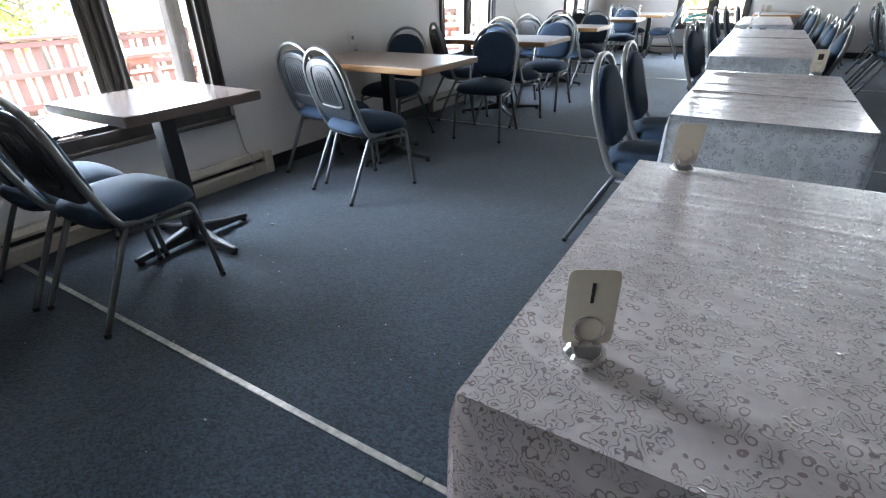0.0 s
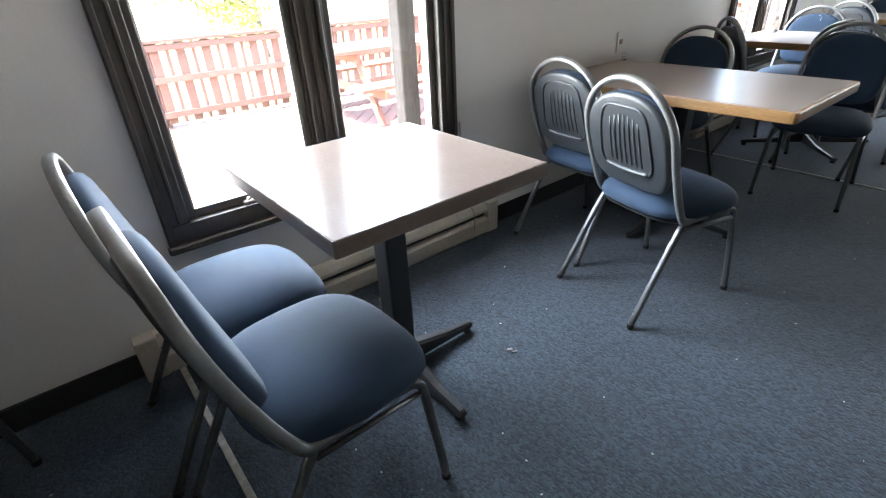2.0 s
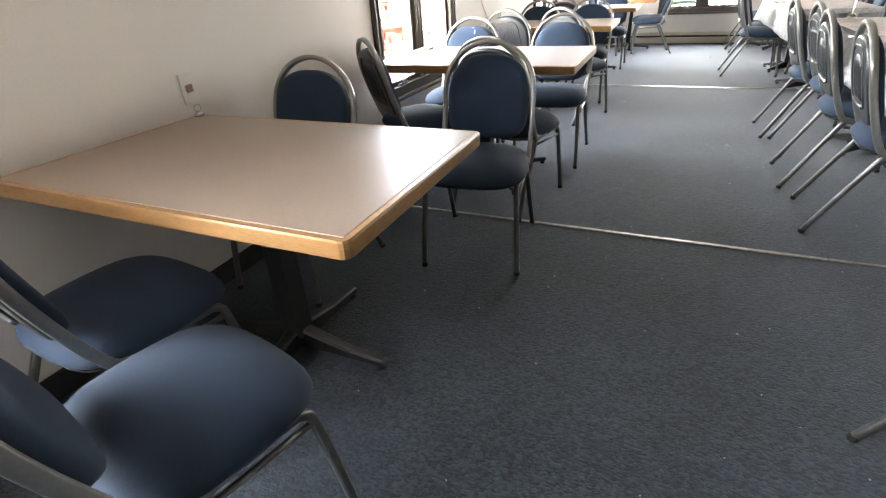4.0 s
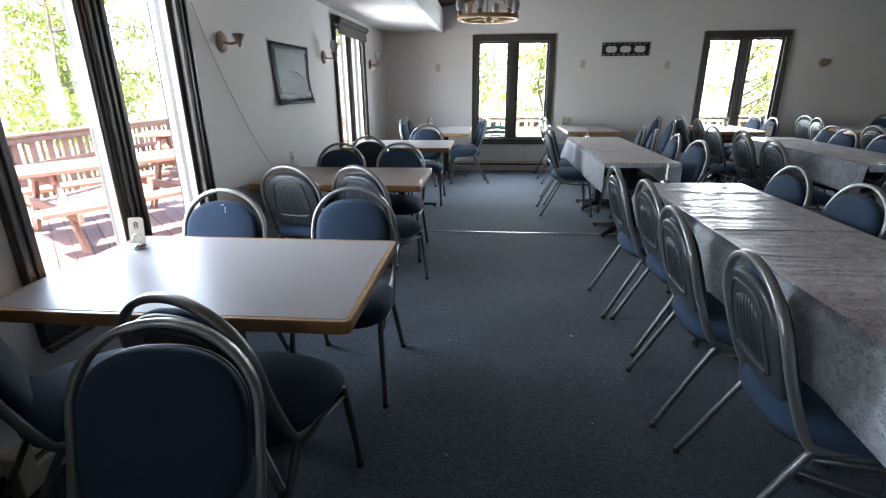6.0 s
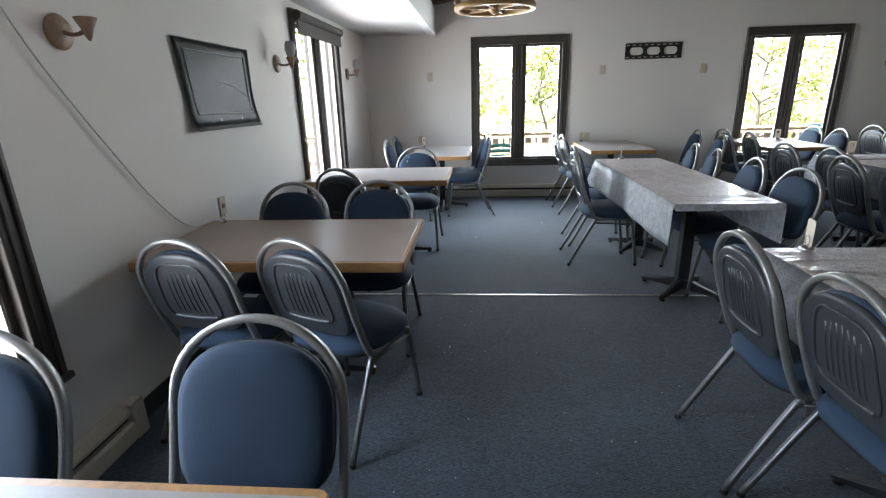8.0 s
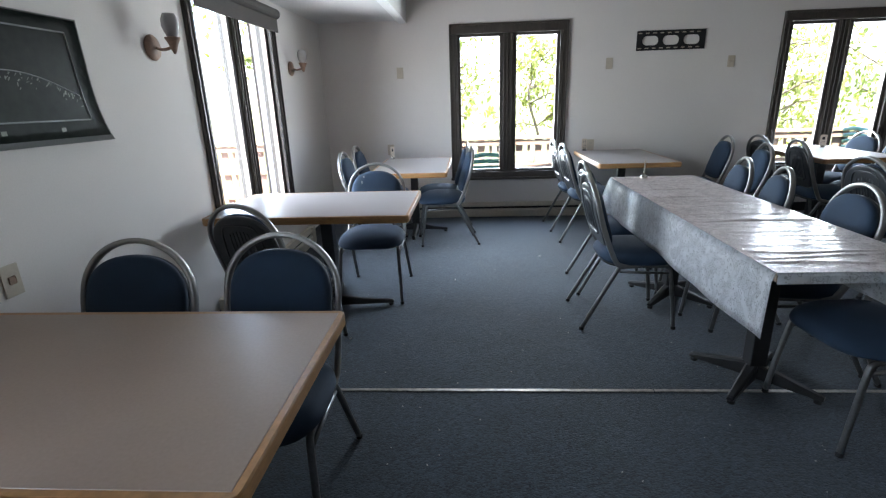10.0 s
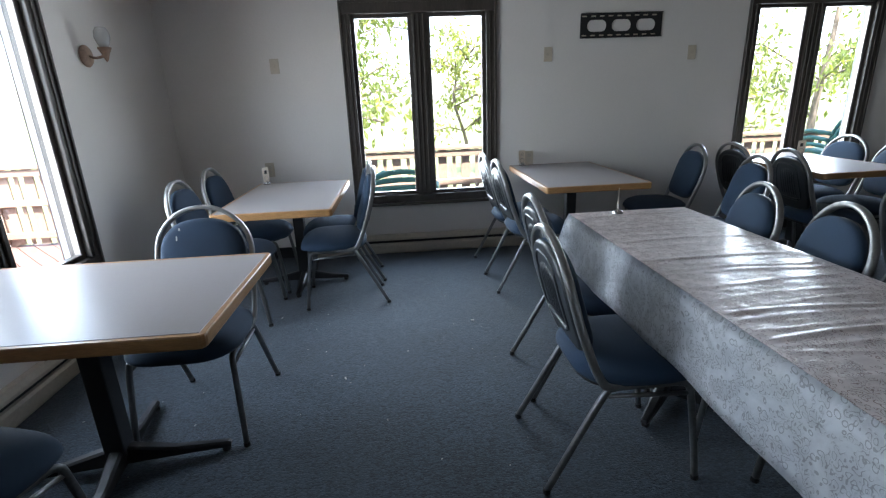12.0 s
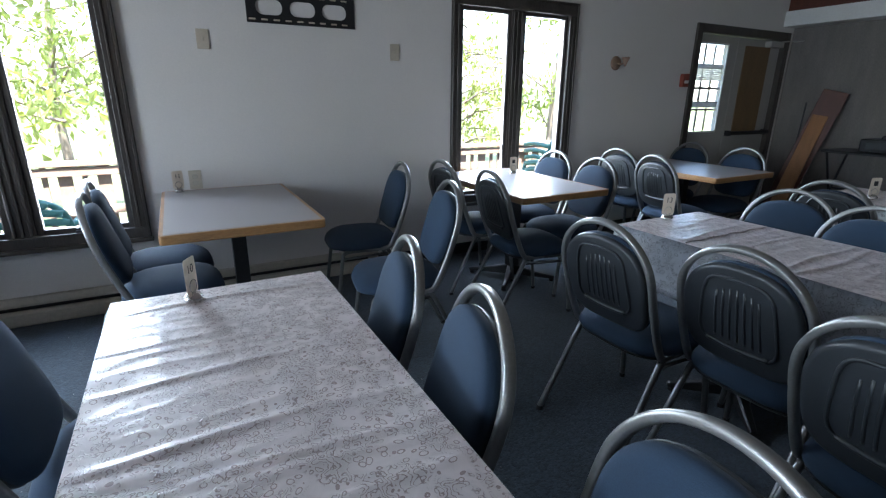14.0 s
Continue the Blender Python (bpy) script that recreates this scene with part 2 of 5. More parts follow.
M_LAMB = mat("brown_laminate", (0.31, 0.235, 0.185), rough=0.35, var=0.1, scale=4, fine=120, bump=0.05, bdist=0.0006, rvar=0.04)
M_OAK = mat("oak_edge", (0.36, 0.19, 0.075), rough=0.36, rvar=0.05, var=0.3, scale=8, fine=50, bump=0.12, bdist=0.001, stretch=(1, 1, 6))
M_DKEDGE = mat("dark_laminate_edge", (0.19, 0.135, 0.105), rough=0.4, var=0.15, bump=0.05)
M_BLACK = mat("black_enamel", (0.018, 0.018, 0.019), rough=0.4, rvar=0.06, var=0.3, scale=15, fine=90, bump=0.1, bdist=0.001)
M_CLOTH = cloth_mat("lace_tablecloth", (0.68, 0.6, 0.585), (0.33, 0.25, 0.235), 0.55)
M_CLOTHD = cloth_mat("lace_tablecloth_drop", (0.8, 0.81, 0.84), (0.5, 0.5, 0.52), 0.4, 0.8)
M_CHROME = mat("chrome", (0.75, 0.75, 0.75), rough=0.12, metal=1.0, var=0.05, bump=0, rvar=0.04)
M_CARD = mat("cream_card", (0.72, 0.62, 0.5), rough=0.6, var=0.06, scale=20, fine=120, bump=0.05)
M_INK = mat("ink", (0.02, 0.02, 0.02), rough=0.7, var=0.1, bump=0)
M_PLATE = mat("almond_plate", (0.55, 0.48, 0.38), rough=0.4, var=0.08, bump=0.03)
M_SCONCE = mat("turned_wood", (0.3, 0.19, 0.13), rough=0.5, var=0.3, scale=12, fine=60, bump=0.1)
M_OPAL = mat("opal_glass", (0.42, 0.41, 0.4), rough=0.2, var=0.03, bump=0)
M_POSTER = mat("poster_dark", (0.014, 0.022, 0.018), rough=0.38, var=0.6, scale=3.5, fine=30, bump=0.05)
M_POSTER.node_tree.nodes["Principled BSDF"].inputs["Specular IOR Level"].default_value = 0.2
M_POSTERF = mat("poster_fleck", (0.16, 0.18, 0.15), rough=0.4, var=0.3, scale=30, fine=120, bump=0.0)
M_POSTERW = mat("poster_paper", (0.3, 0.31, 0.3), rough=0.5, var=0.05, bump=0.05)
M_WHEEL = mat("honey_wood", (0.45, 0.26, 0.1), rough=0.45, var=0.3, scale=10, fine=50, bump=0.1)
M_DOOR = mat("painted_door", (0.4, 0.38, 0.35), rough=0.5, var=0.08, scale=3, fine=60, bump=0.08)
M_BOARD = mat("brown_board", (0.2, 0.125, 0.06), rough=0.6, var=0.25, scale=5, fine=60, bump=0.15, stretch=(2, 2, 0.5))
M_REDWOOD = mat("dark_red_plank", (0.11, 0.035, 0.022), rough=0.45, var=0.3, scale=5, fine=50, bump=0.15, stretch=(4, 4, 0.5))
M_ORANGE = mat("orange_plank", (0.36, 0.16, 0.055), rough=0.45, var=0.25, scale=5, fine=50, bump=0.15, stretch=(4, 4, 0.5))
M_RED = mat("red_plastic", (0.25, 0.05, 0.03), rough=0.4, var=0.1, bump=0.05)
M_DECK = mat("red_stained_deck", (0.1, 0.052, 0.043), rough=0.75, var=0.25, scale=3, fine=40, bump=0.4, island=0.18, stretch=(1, 1, 1))
M_RAIL = mat("red_stained_rail", (0.17, 0.098, 0.07), rough=0.75, var=0.22, scale=4, fine=40, bump=0.4, island=0.12)
# lighter copy of the rail stain: sunlight on the north rail, put into colour
M_RAILN = mat("sunlit_tone_rail", (0.23, 0.16, 0.118), rough=0.8, var=0.2, scale=4, fine=40, bump=0.4, island=0.12)
M_PICNIC = mat("picnic_wood", (0.2, 0.1, 0.07), rough=0.75, var=0.22, scale=4, fine=40, bump=0.4, island=0.1)
M_GREENP = mat("green_resin", (0.03, 0.12, 0.1), rough=0.4, var=0.15, scale=8, fine=80, bump=0.05)
M_GRASS = mat("grass", (0.075, 0.1, 0.03), rough=0.9, var=0.5, scale=0.4, fine=9, bump=0.6, bdist=0.05, tint=(0.14, 0.16, 0.06))
M_LEAF = leaf_mat("leaves", (0.09, 0.115, 0.035))
M_LEAF2 = leaf_mat("leaves_pale", (0.11, 0.13, 0.045))
M_BARK = mat("bark", (0.11, 0.085, 0.065), rough=0.9, var=0.4, scale=6, fine=40, bump=0.8, bdist=0.02, stretch=(3, 3, 0.6))
M_GLASS = glass_mat()
M_BLIND = mat("white_blind", (0.75, 0.75, 0.73), rough=0.5, var=0.04, bump=0.03)
M_SHADE = mat("dark_roller_cloth", (0.06, 0.05, 0.045), rough=0.8, var=0.3, scale=8, fine=90, bump=0.3)
M_SIDING = mat("cedar_siding", (0.2, 0.12, 0.08), rough=0.8, var=0.3, scale=4, fine=40, bump=0.4)
M_WIRE = mat("white_wire", (0.5, 0.48, 0.45), rough=0.5, var=0.1, bump=0)
M_LINT = mat("lint", (0.36, 0.35, 0.33), rough=0.9, var=0.1, bump=0)

# ---- builders ----


def link(bm, name, material, smooth=False):
    me = bpy.data.meshes.new(name)
    bmesh.ops.recalc_face_normals(bm, faces=bm.faces)
    if smooth:
        for f in bm.faces:
            f.smooth = True
    bm.to_mesh(me)
    bm.free()
    me.materials.append(material)
    return new(name, me)


def part(name, bm, material, parent, label="", smooth=False):
    ob = link(bm, name, material, smooth)
    ob.parent = parent
    if label:
        ob["label"] = label
    return ob


def thing(name, label, category, group="", m=None):
    ob = new(name)
    ob.empty_display_size = 0.1
    tagged(ob, label, category, group)
    if m is not None:
        ob.matrix_basis = m
    return ob


def structure(name, bm, material, label="", smooth=False):
    ob = link(bm, name, material, smooth)
    return tagged(ob, label, "", "", "structure")


def box(bm, x0, x1, y0, y1, z0, z1, bevel=0.0, seg=1):
    r = bmesh.ops.create_cube(bm, size=1.0, matrix=Matrix.Translation(((x0 + x1) / 2, (y0 + y1) / 2, (z0 + z1) / 2)) @ Matrix.Diagonal((abs(x1 - x0), abs(y1 - y0), abs(z1 - z0), 1)))
    if bevel > 0:
        es = list({e for v in r["verts"] for e in v.link_edges})
        bmesh.ops.bevel(bm, geom=es, offset=bevel, segments=seg, affect="EDGES", profile=0.6)
    return bm


def obox(bm, m, sx, sy, sz, bevel=0.0, seg=1):
    """A box of that size about the origin of the pose m."""
    r = bmesh.ops.create_cube(bm, size=1.0, matrix=m @ Matrix.Diagonal((sx, sy, sz, 1)))
    if bevel > 0:
        es = list({e for v in r["verts"] for e in v.link_edges})
        bmesh.ops.bevel(bm, geom=es, offset=bevel, segments=seg, affect="EDGES", profile=0.6)
    return bm


def B():
    return bmesh.new()


def smooth_path(pts, n=6):
    """Catmull-Rom through the points."""
    P = [Vector(p) for p in pts]
    Q = [P[0] * 2 - P[1]] + P + [P[-1] * 2 - P[-2]]
    out = []
    for i in range(1, len(Q) - 2):
        a, b, c, d = Q[i - 1], Q[i], Q[i + 1], Q[i + 2]
        for k in range(n):
            t = k / n
            out.append(0.5 * ((2 * b) + (c - a) * t + (2 * a - 5 * b + 4 * c - d) * t * t + (3 * b - a - 3 * c + d) * t ** 3))
    out.append(P[-1])
    return out


def tube(bm, pts, r, seg=8, closed=False, flat=1.0, up=None, square=False):
    """Sweeps a round, flattened or square-shouldered section along the points. flat scales the section across the up vector."""
    P = [Vector(p) for p in pts]
    n = len(P)
    rings = []
    ref = Vector(up) if up else Vector((0, 0, 1))
    for i in range(n):
        if closed:
            tan = (P[(i + 1) % n] - P[i - 1]).normalized()
        else:
            tan = (P[min(i + 1, n - 1)] - P[max(i - 1, 0)]).normalized()
        a = ref - tan * ref.dot(tan)
        if a.length < 1e-4:
            a = Vector((1, 0, 0)) - tan * tan.x
        a.normalize()
        b = tan.cross(a)
        ring = []
        for k in range(seg):
            w = 2 * math.pi * (k + 0.5) / seg
            ca, sa = math.cos(w), math.sin(w)
            if square:
                ca = math.copysign(abs(ca) ** 0.55, ca)
                sa = math.copysign(abs(sa) ** 0.55, sa)
            ring.append(bm.verts.new(P[i] + a * (r * ca) + b * (r * flat * sa)))
        rings.append(ring)
    m = n if closed else n - 1
    for i in range(m):
        r0, r1 = rings[i], rings[(i + 1) % n]
        for k in range(seg):
            bm.faces.new((r0[k], r0[(k + 1) % seg], r1[(k + 1) % seg], r1[k]))
    if not closed:
        bm.faces.new(rings[0])
        bm.faces.new(rings[-1])
    return bm


def lathe(bm, profile, seg=20, m=None):
    """Turns (radius, height) pairs about the z axis of the pose m."""
    m = m or Matrix.Identity(4)
    rings = []
    for r, z in profile:
        rings.append([bm.verts.new(m @ Vector((r * math.cos(2 * math.pi * k / seg), r * math.sin(2 * math.pi * k / seg), z))) for k in range(seg)])
    for a, b in zip(rings, rings[1:]):
        for k in range(seg):
            bm.faces.new((a[k], a[(k + 1) % seg], b[(k + 1) % seg], b[k]))
    bm.faces.new(rings[0])
    bm.faces.new(rings[-1])
    return bm


def loft(bm, rings, cap=True):
    R = [[bm.verts.new(p) for p in ring] for ring in rings]
    n = len(R[0])
    for a, b in zip(R, R[1:]):
        for k in range(n):
            bm.faces.new((a[k], a[(k + 1) % n], b[(k + 1) % n], b[k]))
    if cap:
        bm.faces.new(R[0])
        bm.faces.new(R[-1])
    return bm


def superellipse(a, b, e, n, cx=0.0, cy=0.0):
    out = []
    for k in range(n):
        w = 2 * math.pi * k / n
        c, s = math.cos(w), math.sin(w)
        out.append((cx + a * math.copysign(abs(c) ** (2 / e), c), cy + b * math.copysign(abs(s) ** (2 / e), s)))
    return out


def panel_wall(bm, u0, u1, z0, z1, holes, place, depth):
    """A wall of that depth with holes (u0, u1, z0, z1). place(u, z, d) gives the point."""
    us = sorted({u0, u1, *[h[0] for h in holes], *[h[1] for h in holes]})
    zs = sorted({z0, z1, *[h[2] for h in holes], *[h[3] for h in holes]})

    def solid(i, j):
        if not (0 <= i < len(us) - 1 and 0 <= j < len(zs) - 1):
            return False
        u, z = (us[i] + us[i + 1]) / 2, (zs[j] + zs[j + 1]) / 2
        return not any(h[0] < u < h[1] and h[2] < z < h[3] for h in holes)

    def quad(*p):
        bm.faces.new([bm.verts.new(q) for q in p])
    for i in range(len(us) - 1):
        for j in range(len(zs) - 1):
            if not solid(i, j):
                continue
            a, b, c, d = us[i], us[i + 1], zs[j], zs[j + 1]
            quad(place(a, c, 0), place(b, c, 0), place(b, d, 0), place(a, d, 0))
            quad(place(a, c, depth), place(b, c, depth), place(b, d, depth), place(a, d, depth))
            if not solid(i - 1, j):
                quad(place(a, c, 0), place(a, d, 0), place(a, d, depth), place(a, c, depth))
            if not solid(i + 1, j):
                quad(place(b, c, 0), place(b, d, 0), place(b, d, depth), place(b, c, depth))
            if not solid(i, j - 1):
                quad(place(a, c, 0), place(b, c, 0), place(b, c, depth), place(a, c, depth))
            if not solid(i, j + 1):
                quad(place(a, d, 0), place(b, d, 0), place(b, d, depth), place(a, d, depth))
    bmesh.ops.remove_doubles(bm, verts=bm.verts, dist=0.0005)
    return bm


# ---- the room ----
X0, X1 = 0.0, 9.5
Y0, Y1 = -4.2, 11.61
RIDGE = 4.75
WT = 0.16
WZ0, WZ1 = 0.45, 2.10
LEFT_WINDOWS = [(-3.3, -1.99), (0.78, 2.09), (4.87, 6.18), (8.91, 10.25)]
FAR_WINDOWS = [(1.42, 2.69), (4.88, 6.13)]
DOOR = (7.74, 9.42)
IN = 0.045


def roof_z(x):
    return 2.40 + 0.145 * (RIDGE - abs(x - RIDGE))


floor_bm = box(B(), X0 - WT, X1 + WT, Y0 - WT, Y1 + WT, -0.2, 0.0)
structure("floor", floor_bm, M_CARPET, "dark blue-grey loop-pile carpet with scattered lint")

structure("wall_west", panel_wall(B(), Y0, Y1, 0.0, 2.62, [(a + IN, b - IN, WZ0 + IN, WZ1 - IN) for a, b in LEFT_WINDOWS],
          lambda u, z, d: (-d, u, z), WT), M_WALL, "off-white painted wall with tall casement windows")


def far_top(bm):
    """The far wall up to the sloped ceiling: flat part with holes, and a gable over it."""
    panel_wall(bm, X0 - WT, X1 + WT, 0.0, 2.40, [(a + IN, b - IN, WZ0 + IN, WZ1 - IN) for a, b in FAR_WINDOWS] + [(DOOR[0] + 0.05, DOOR[1] - 0.05, -0.01, 2.02)],
               lambda u, z, d: (u, Y1 + d, z), WT)
    loft(bm, [[(X0 - WT, Y1 + d, 2.40), (X1 + WT, Y1 + d, 2.40), (X1 + WT, Y1 + d, 2.5), (RIDGE, Y1 + d, 3.2), (X0 - WT, Y1 + d, 2.5)] for d in (0, WT)])
    return bm


structure("wall_north", far_top(B()), M_WALL, "off-white painted end wall with two tall windows")
# pale wall coloured dark: its shade is in the base colour, and bounces less
structure("wall_east", box(B(), X1, X1 + WT, Y0, Y1, 0, 2.62), M_VAULT, "side wall of the dining room, its dimness put into a dark colour")
# unseen closing wall, dark only to hold down light bounced from behind
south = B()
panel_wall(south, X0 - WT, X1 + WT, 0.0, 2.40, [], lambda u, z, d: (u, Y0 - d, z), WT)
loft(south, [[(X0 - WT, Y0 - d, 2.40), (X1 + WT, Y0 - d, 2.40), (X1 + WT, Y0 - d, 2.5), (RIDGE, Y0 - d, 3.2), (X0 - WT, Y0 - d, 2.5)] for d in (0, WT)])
structure("wall_south", south, M_VAULT, "unseen end wall behind the tables, darkened to cut bounced light")

# vaulted ceiling, with board battens, and low soffits along both sides
ceil_bm = B()
for xa, xb in ((X0 - WT - 0.35, RIDGE), (RIDGE, X1 + WT + 0.35)):
    pts = [(xa, roof_z(xa)), (xb, roof_z(xb)), (xb, roof_z(xb) + 0.12), (xa, roof_z(xa) + 0.12)]
    loft(ceil_bm, [[(x, y, z) for x, z in pts] for y in (Y0 - 0.4, Y1 + 0.4)])
for k in range(11):
    y = Y1 - 0.03 - k * 1.45
    for xa, xb in ((X0 + 0.92, RIDGE), (RIDGE, X1 - 0.3)):
        pts = [(xa, roof_z(xa) - 0.035), (xb, roof_z(xb) - 0.035), (xb, roof_z(xb) + 0.002), (xa, roof_z(xa) + 0.002)]
        loft(ceil_bm, [[(x, y + dy, z) for x, z in pts] for dy in (-0.022, 0.022)])
ceiling = structure("ceiling", ceil_bm, M_VAULT, "dim grey-brown vaulted ceiling with thin battens")
ceiling.data.materials.append(M_SCONCE)
for poly in ceiling.data.polygons:
    if poly.index >= 12:
        poly.material_index = 1
soffit = box(B(), X0, 0.88, Y0, Y1, 2.16, 2.20)
structure("soffit_west", soffit, M_CEIL, "low pale soffit along the window wall")
structure("beam_west", box(B(), 0.88, 0.97, Y0, Y1, 2.13, 2.46, 0.004), M_WHITE, "white boxed beam along the soffit edge")
structure("beam_east", box(B(), 9.26, 9.5, Y0, Y1, 2.13, 2.29, 0.004), M_WHITE, "white boxed beam along the side wall")
structure("beam_east_upper", box(B(), 9.3, 9.5, Y0, Y1, 2.292, 2.45, 0.004), M_REDWOOD, "dark red wooden board over the beam")

# carpet seams
for i, y in enumerate((0.68, 4.34, 8.0)):
    bm = B()
    x = 0.05
    while x < 9.4:
        ln = 2.44
        box(bm, x, min(x + ln - 0.004, 9.45), y - 0.011 + 0.002 * math.sin(x * 3), y + 0.011, 0.0, 0.0045, 0.0015)
        x += ln
    structure("seam_strip_%d" % (i + 1), bm, M_SEAM, "worn pale metal carpet seam strip")

# baseboards
HEAT_W = [(0.57, 2.33), (4.6, 6.45), (8.75, 10.6)]
HEAT_N = [(0.95, 4.2)]


def base_run(name, runs, place):
    bm = B()
    for a, b in runs:
        p, q = place(a), place(b)
        box(bm, min(p[0], q[0]), max(p[0], q[0]), min(p[1], q[1]), max(p[1], q[1]), 0.0, 0.1, 0.004)
    return structure(name, bm, M_BASE, "black vinyl cove baseboard")


def gaps(lo, hi, cuts):
    out, at = [], lo
    for a, b in cuts:
        out.append((at, a))
        at = b
    out.append((at, hi))
    return out


base_run("baseboard_west", gaps(Y0, Y1 - 0.012, HEAT_W), lambda u: (0.0 if u in [a for a, b in gaps(Y0, Y1 - 0.012, HEAT_W)] else 0.012, u))
base_run("baseboard_north", gaps(0.012, DOOR[0], HEAT_N) + [(DOOR[1], X1 - 0.012)], lambda u: (u, Y1 - 0.012 if u in [a for a, b in gaps(0.012, DOOR[0], HEAT_N) + [(DOOR[1], X1)]] else Y1))
base_run("baseboard_east", [(Y0, Y1 - 0.012)], lambda u: (X1 - 0.012 if u == Y0 else X1, u))


def heater(length, m):
    """Electric baseboard heater along local x, its back at y = 0, facing +y."""
    t = thing("baseboard_heater", "cream enamelled electric baseboard heater with a dark slot", "heater", "baseboard heaters", m)
    bm = B()
    sec = [(0.002, 0.0), (0.055, 0.0), (0.062, 0.012), (0.062, 0.078), (0.052, 0.092), (0.03, 0.092), (0.03, 0.122), (0.056, 0.122), (0.056, 0.138), (0.04, 0.168), (0.002, 0.168)]
    loft(bm, [[(x, y, z) for y, z in sec] for x in (0.0, length)])
    part("body", bm, M_HEATER, t)
    part("slot", box(B(), 0.06, length - 0.06, 0.024, 0.0325, 0.093, 0.121), M_DARK, t, "dark heating slot")
    for x in (-0.004, length - 0.07):
        part("end_cap", box(B(), x, x + 0.074, 0.002, 0.066, 0.001, 0.172, 0.004), M_HEATER, t)
    return t


for a, b in HEAT_W:
    heater(b - a, pose(0.0, b, 0.0, 0, 0, -90))
for a, b in HEAT_N:
    heater(b - a, pose(b, Y1, 0.0, 0, 0, 180))


def window(name, width, m, shade=False, post=False):
    """Double casement along local x, outside towards +y, room side at y = 0; z from the floor."""
    t = tagged(new(name), "tall dark-stained double casement window with grooved frame", "window", "casement windows", "structure")
    t.matrix_basis = m
    w, a, b = width, WZ0, WZ1
    for nm, x0, x1, z0, z1 in (("head", 0, w, b - 0.1, b), ("sill", 0, w, a, a + 0.075), ("jamb", 0, 0.085, a + 0.075, b - 0.1), ("jamb", w - 0.085, w, a + 0.075, b - 0.1)):
        part(nm, box(B(), x0, x1, -0.022, 0.1, z0, z1, 0.005, 2), M_FRAME, t)
    # stepped mouldings on the room side
    bm = B()
    for x in (0.0, w - 0.02):
        box(bm, x, x + 0.02, -0.034, -0.0225, a, b, 0.004)
    for x in (0.045, w - 0.06):
        box(bm, x, x + 0.015, -0.030, -0.0225, a + 0.08, b - 0.1, 0.004)
    box(bm, 0.0205, w - 0.0205, -0.034, -0.0225, b - 0.02, b, 0.004)
    box(bm, -0.01, w + 0.01, -0.05, -0.0225, a - 0.015, a + 0.012, 0.005)
    part("moulding", bm, M_FRAME, t)
    cx = w / 2
    part("mullion", box(B(), cx - 0.06, cx + 0.06, 0.0, 0.1, a + 0.075, b - 0.1, 0.006, 2), M_FRAME, t)
    bm = B()
    for x in (cx - 0.05, cx - 0.012, cx + 0.028):
        box(bm, x, x + 0.018, -0.012, -0.0005, a + 0.076, b - 0.101, 0.004)
    part("mullion_bead", bm, M_FRAME, t)
    for s0, s1 in ((0.085, cx - 0.06), (cx + 0.06, w - 0.085)):
        sash = B()
        z0, z1 = a + 0.075, b - 0.1
        for x0, x1, c0, c1 in ((s0, s0 + 0.028, z0, z1), (s1 - 0.028, s1, z0, z1), (s0 + 0.028, s1 - 0.028, z0, z0 + 0.03), (s0 + 0.028, s1 - 0.028, z1 - 0.03, z1)):
            box(sash, x0, x1, 0.012, 0.055, c0, c1, 0.003)
        ob = part("sash", sash, M_FRAME, t)
        gk = B()
        for x in (s0 + 0.0285, s1 - 0.0325):
            box(gk, x, x + 0.004, 0.018, 0.05, z0 + 0.03, z1 - 0.03)
        part("gasket", gk, M_GASKET, ob, "pale gasket strip")
        pane = part("pane", box(B(), s0 + 0.0285, s1 - 0.0285, 0.033, 0.037, z0 + 0.0305, z1 - 0.0305), M_GLASS, ob)
        pane.visible_shadow = False
        lat = B()
        xm = (s0 + s1) / 2
        box(lat, xm - 0.06, xm + 0.06, -0.012, 0.011, a + 0.0755, a + 0.088, 0.003)
        tube(lat, smooth_path([(xm + 0.02, 0.0, a + 0.088), (xm + 0.03, -0.012, a + 0.1), (xm - 0.02, -0.02, a + 0.105), (xm - 0.05, -0.022, a + 0.1)], 4), 0.006, 6)
        part("crank", lat, M_BASE if shade or not post else M_GASKET, t, "metal window crank")
    ext = B()
    for x in (-0.1, w + 0.005):
        box(ext, x, x + 0.095, WT + 0.021, WT + 0.045, a - 0.1, b + 0.1, 0.004)
    box(ext, -0.005, w + 0.005, WT + 0.021, WT + 0.045, b + 0.002, b + 0.1, 0.004)
    box(ext, -0.005, w + 0.005, WT + 0.021, WT + 0.075, a - 0.08, a - 0.002, 0.004)
    part("outer_casing", ext, M_WEATHER, t, "weathered grey outer casing")
    if post:
        part("outer_post", box(B(), w - 0.125, w - 0.03, WT + 0.05, WT + 0.13, -0.12, b + 0.09, 0.006), M_WEATHER, t, "weathered grey post outside the pane")
    if shade:
        bm = B()
        tube(bm, [(0.03, -0.06, b - 0.05), (w - 0.03, -0.06, b - 0.05)], 0.04, 14)
        box(bm, 0.03, w - 0.03, -0.068, -0.06, b - 0.19, b - 0.06, 0.002)
        part("rolled_shade", bm, M_SHADE, t, "dark rolled-up window shade")
    return t


for i, (a, b) in enumerate(LEFT_WINDOWS):
    window("window_%d" % (i + 1), b - a, pose(0, a, 0, 0, 0, 90), shade=(i == 3), post=(i == 1))
for i, (a, b) in enumerate(FAR_WINDOWS):
    window("window_%d" % (i + 5), b - a, pose(a, Y1, 0))


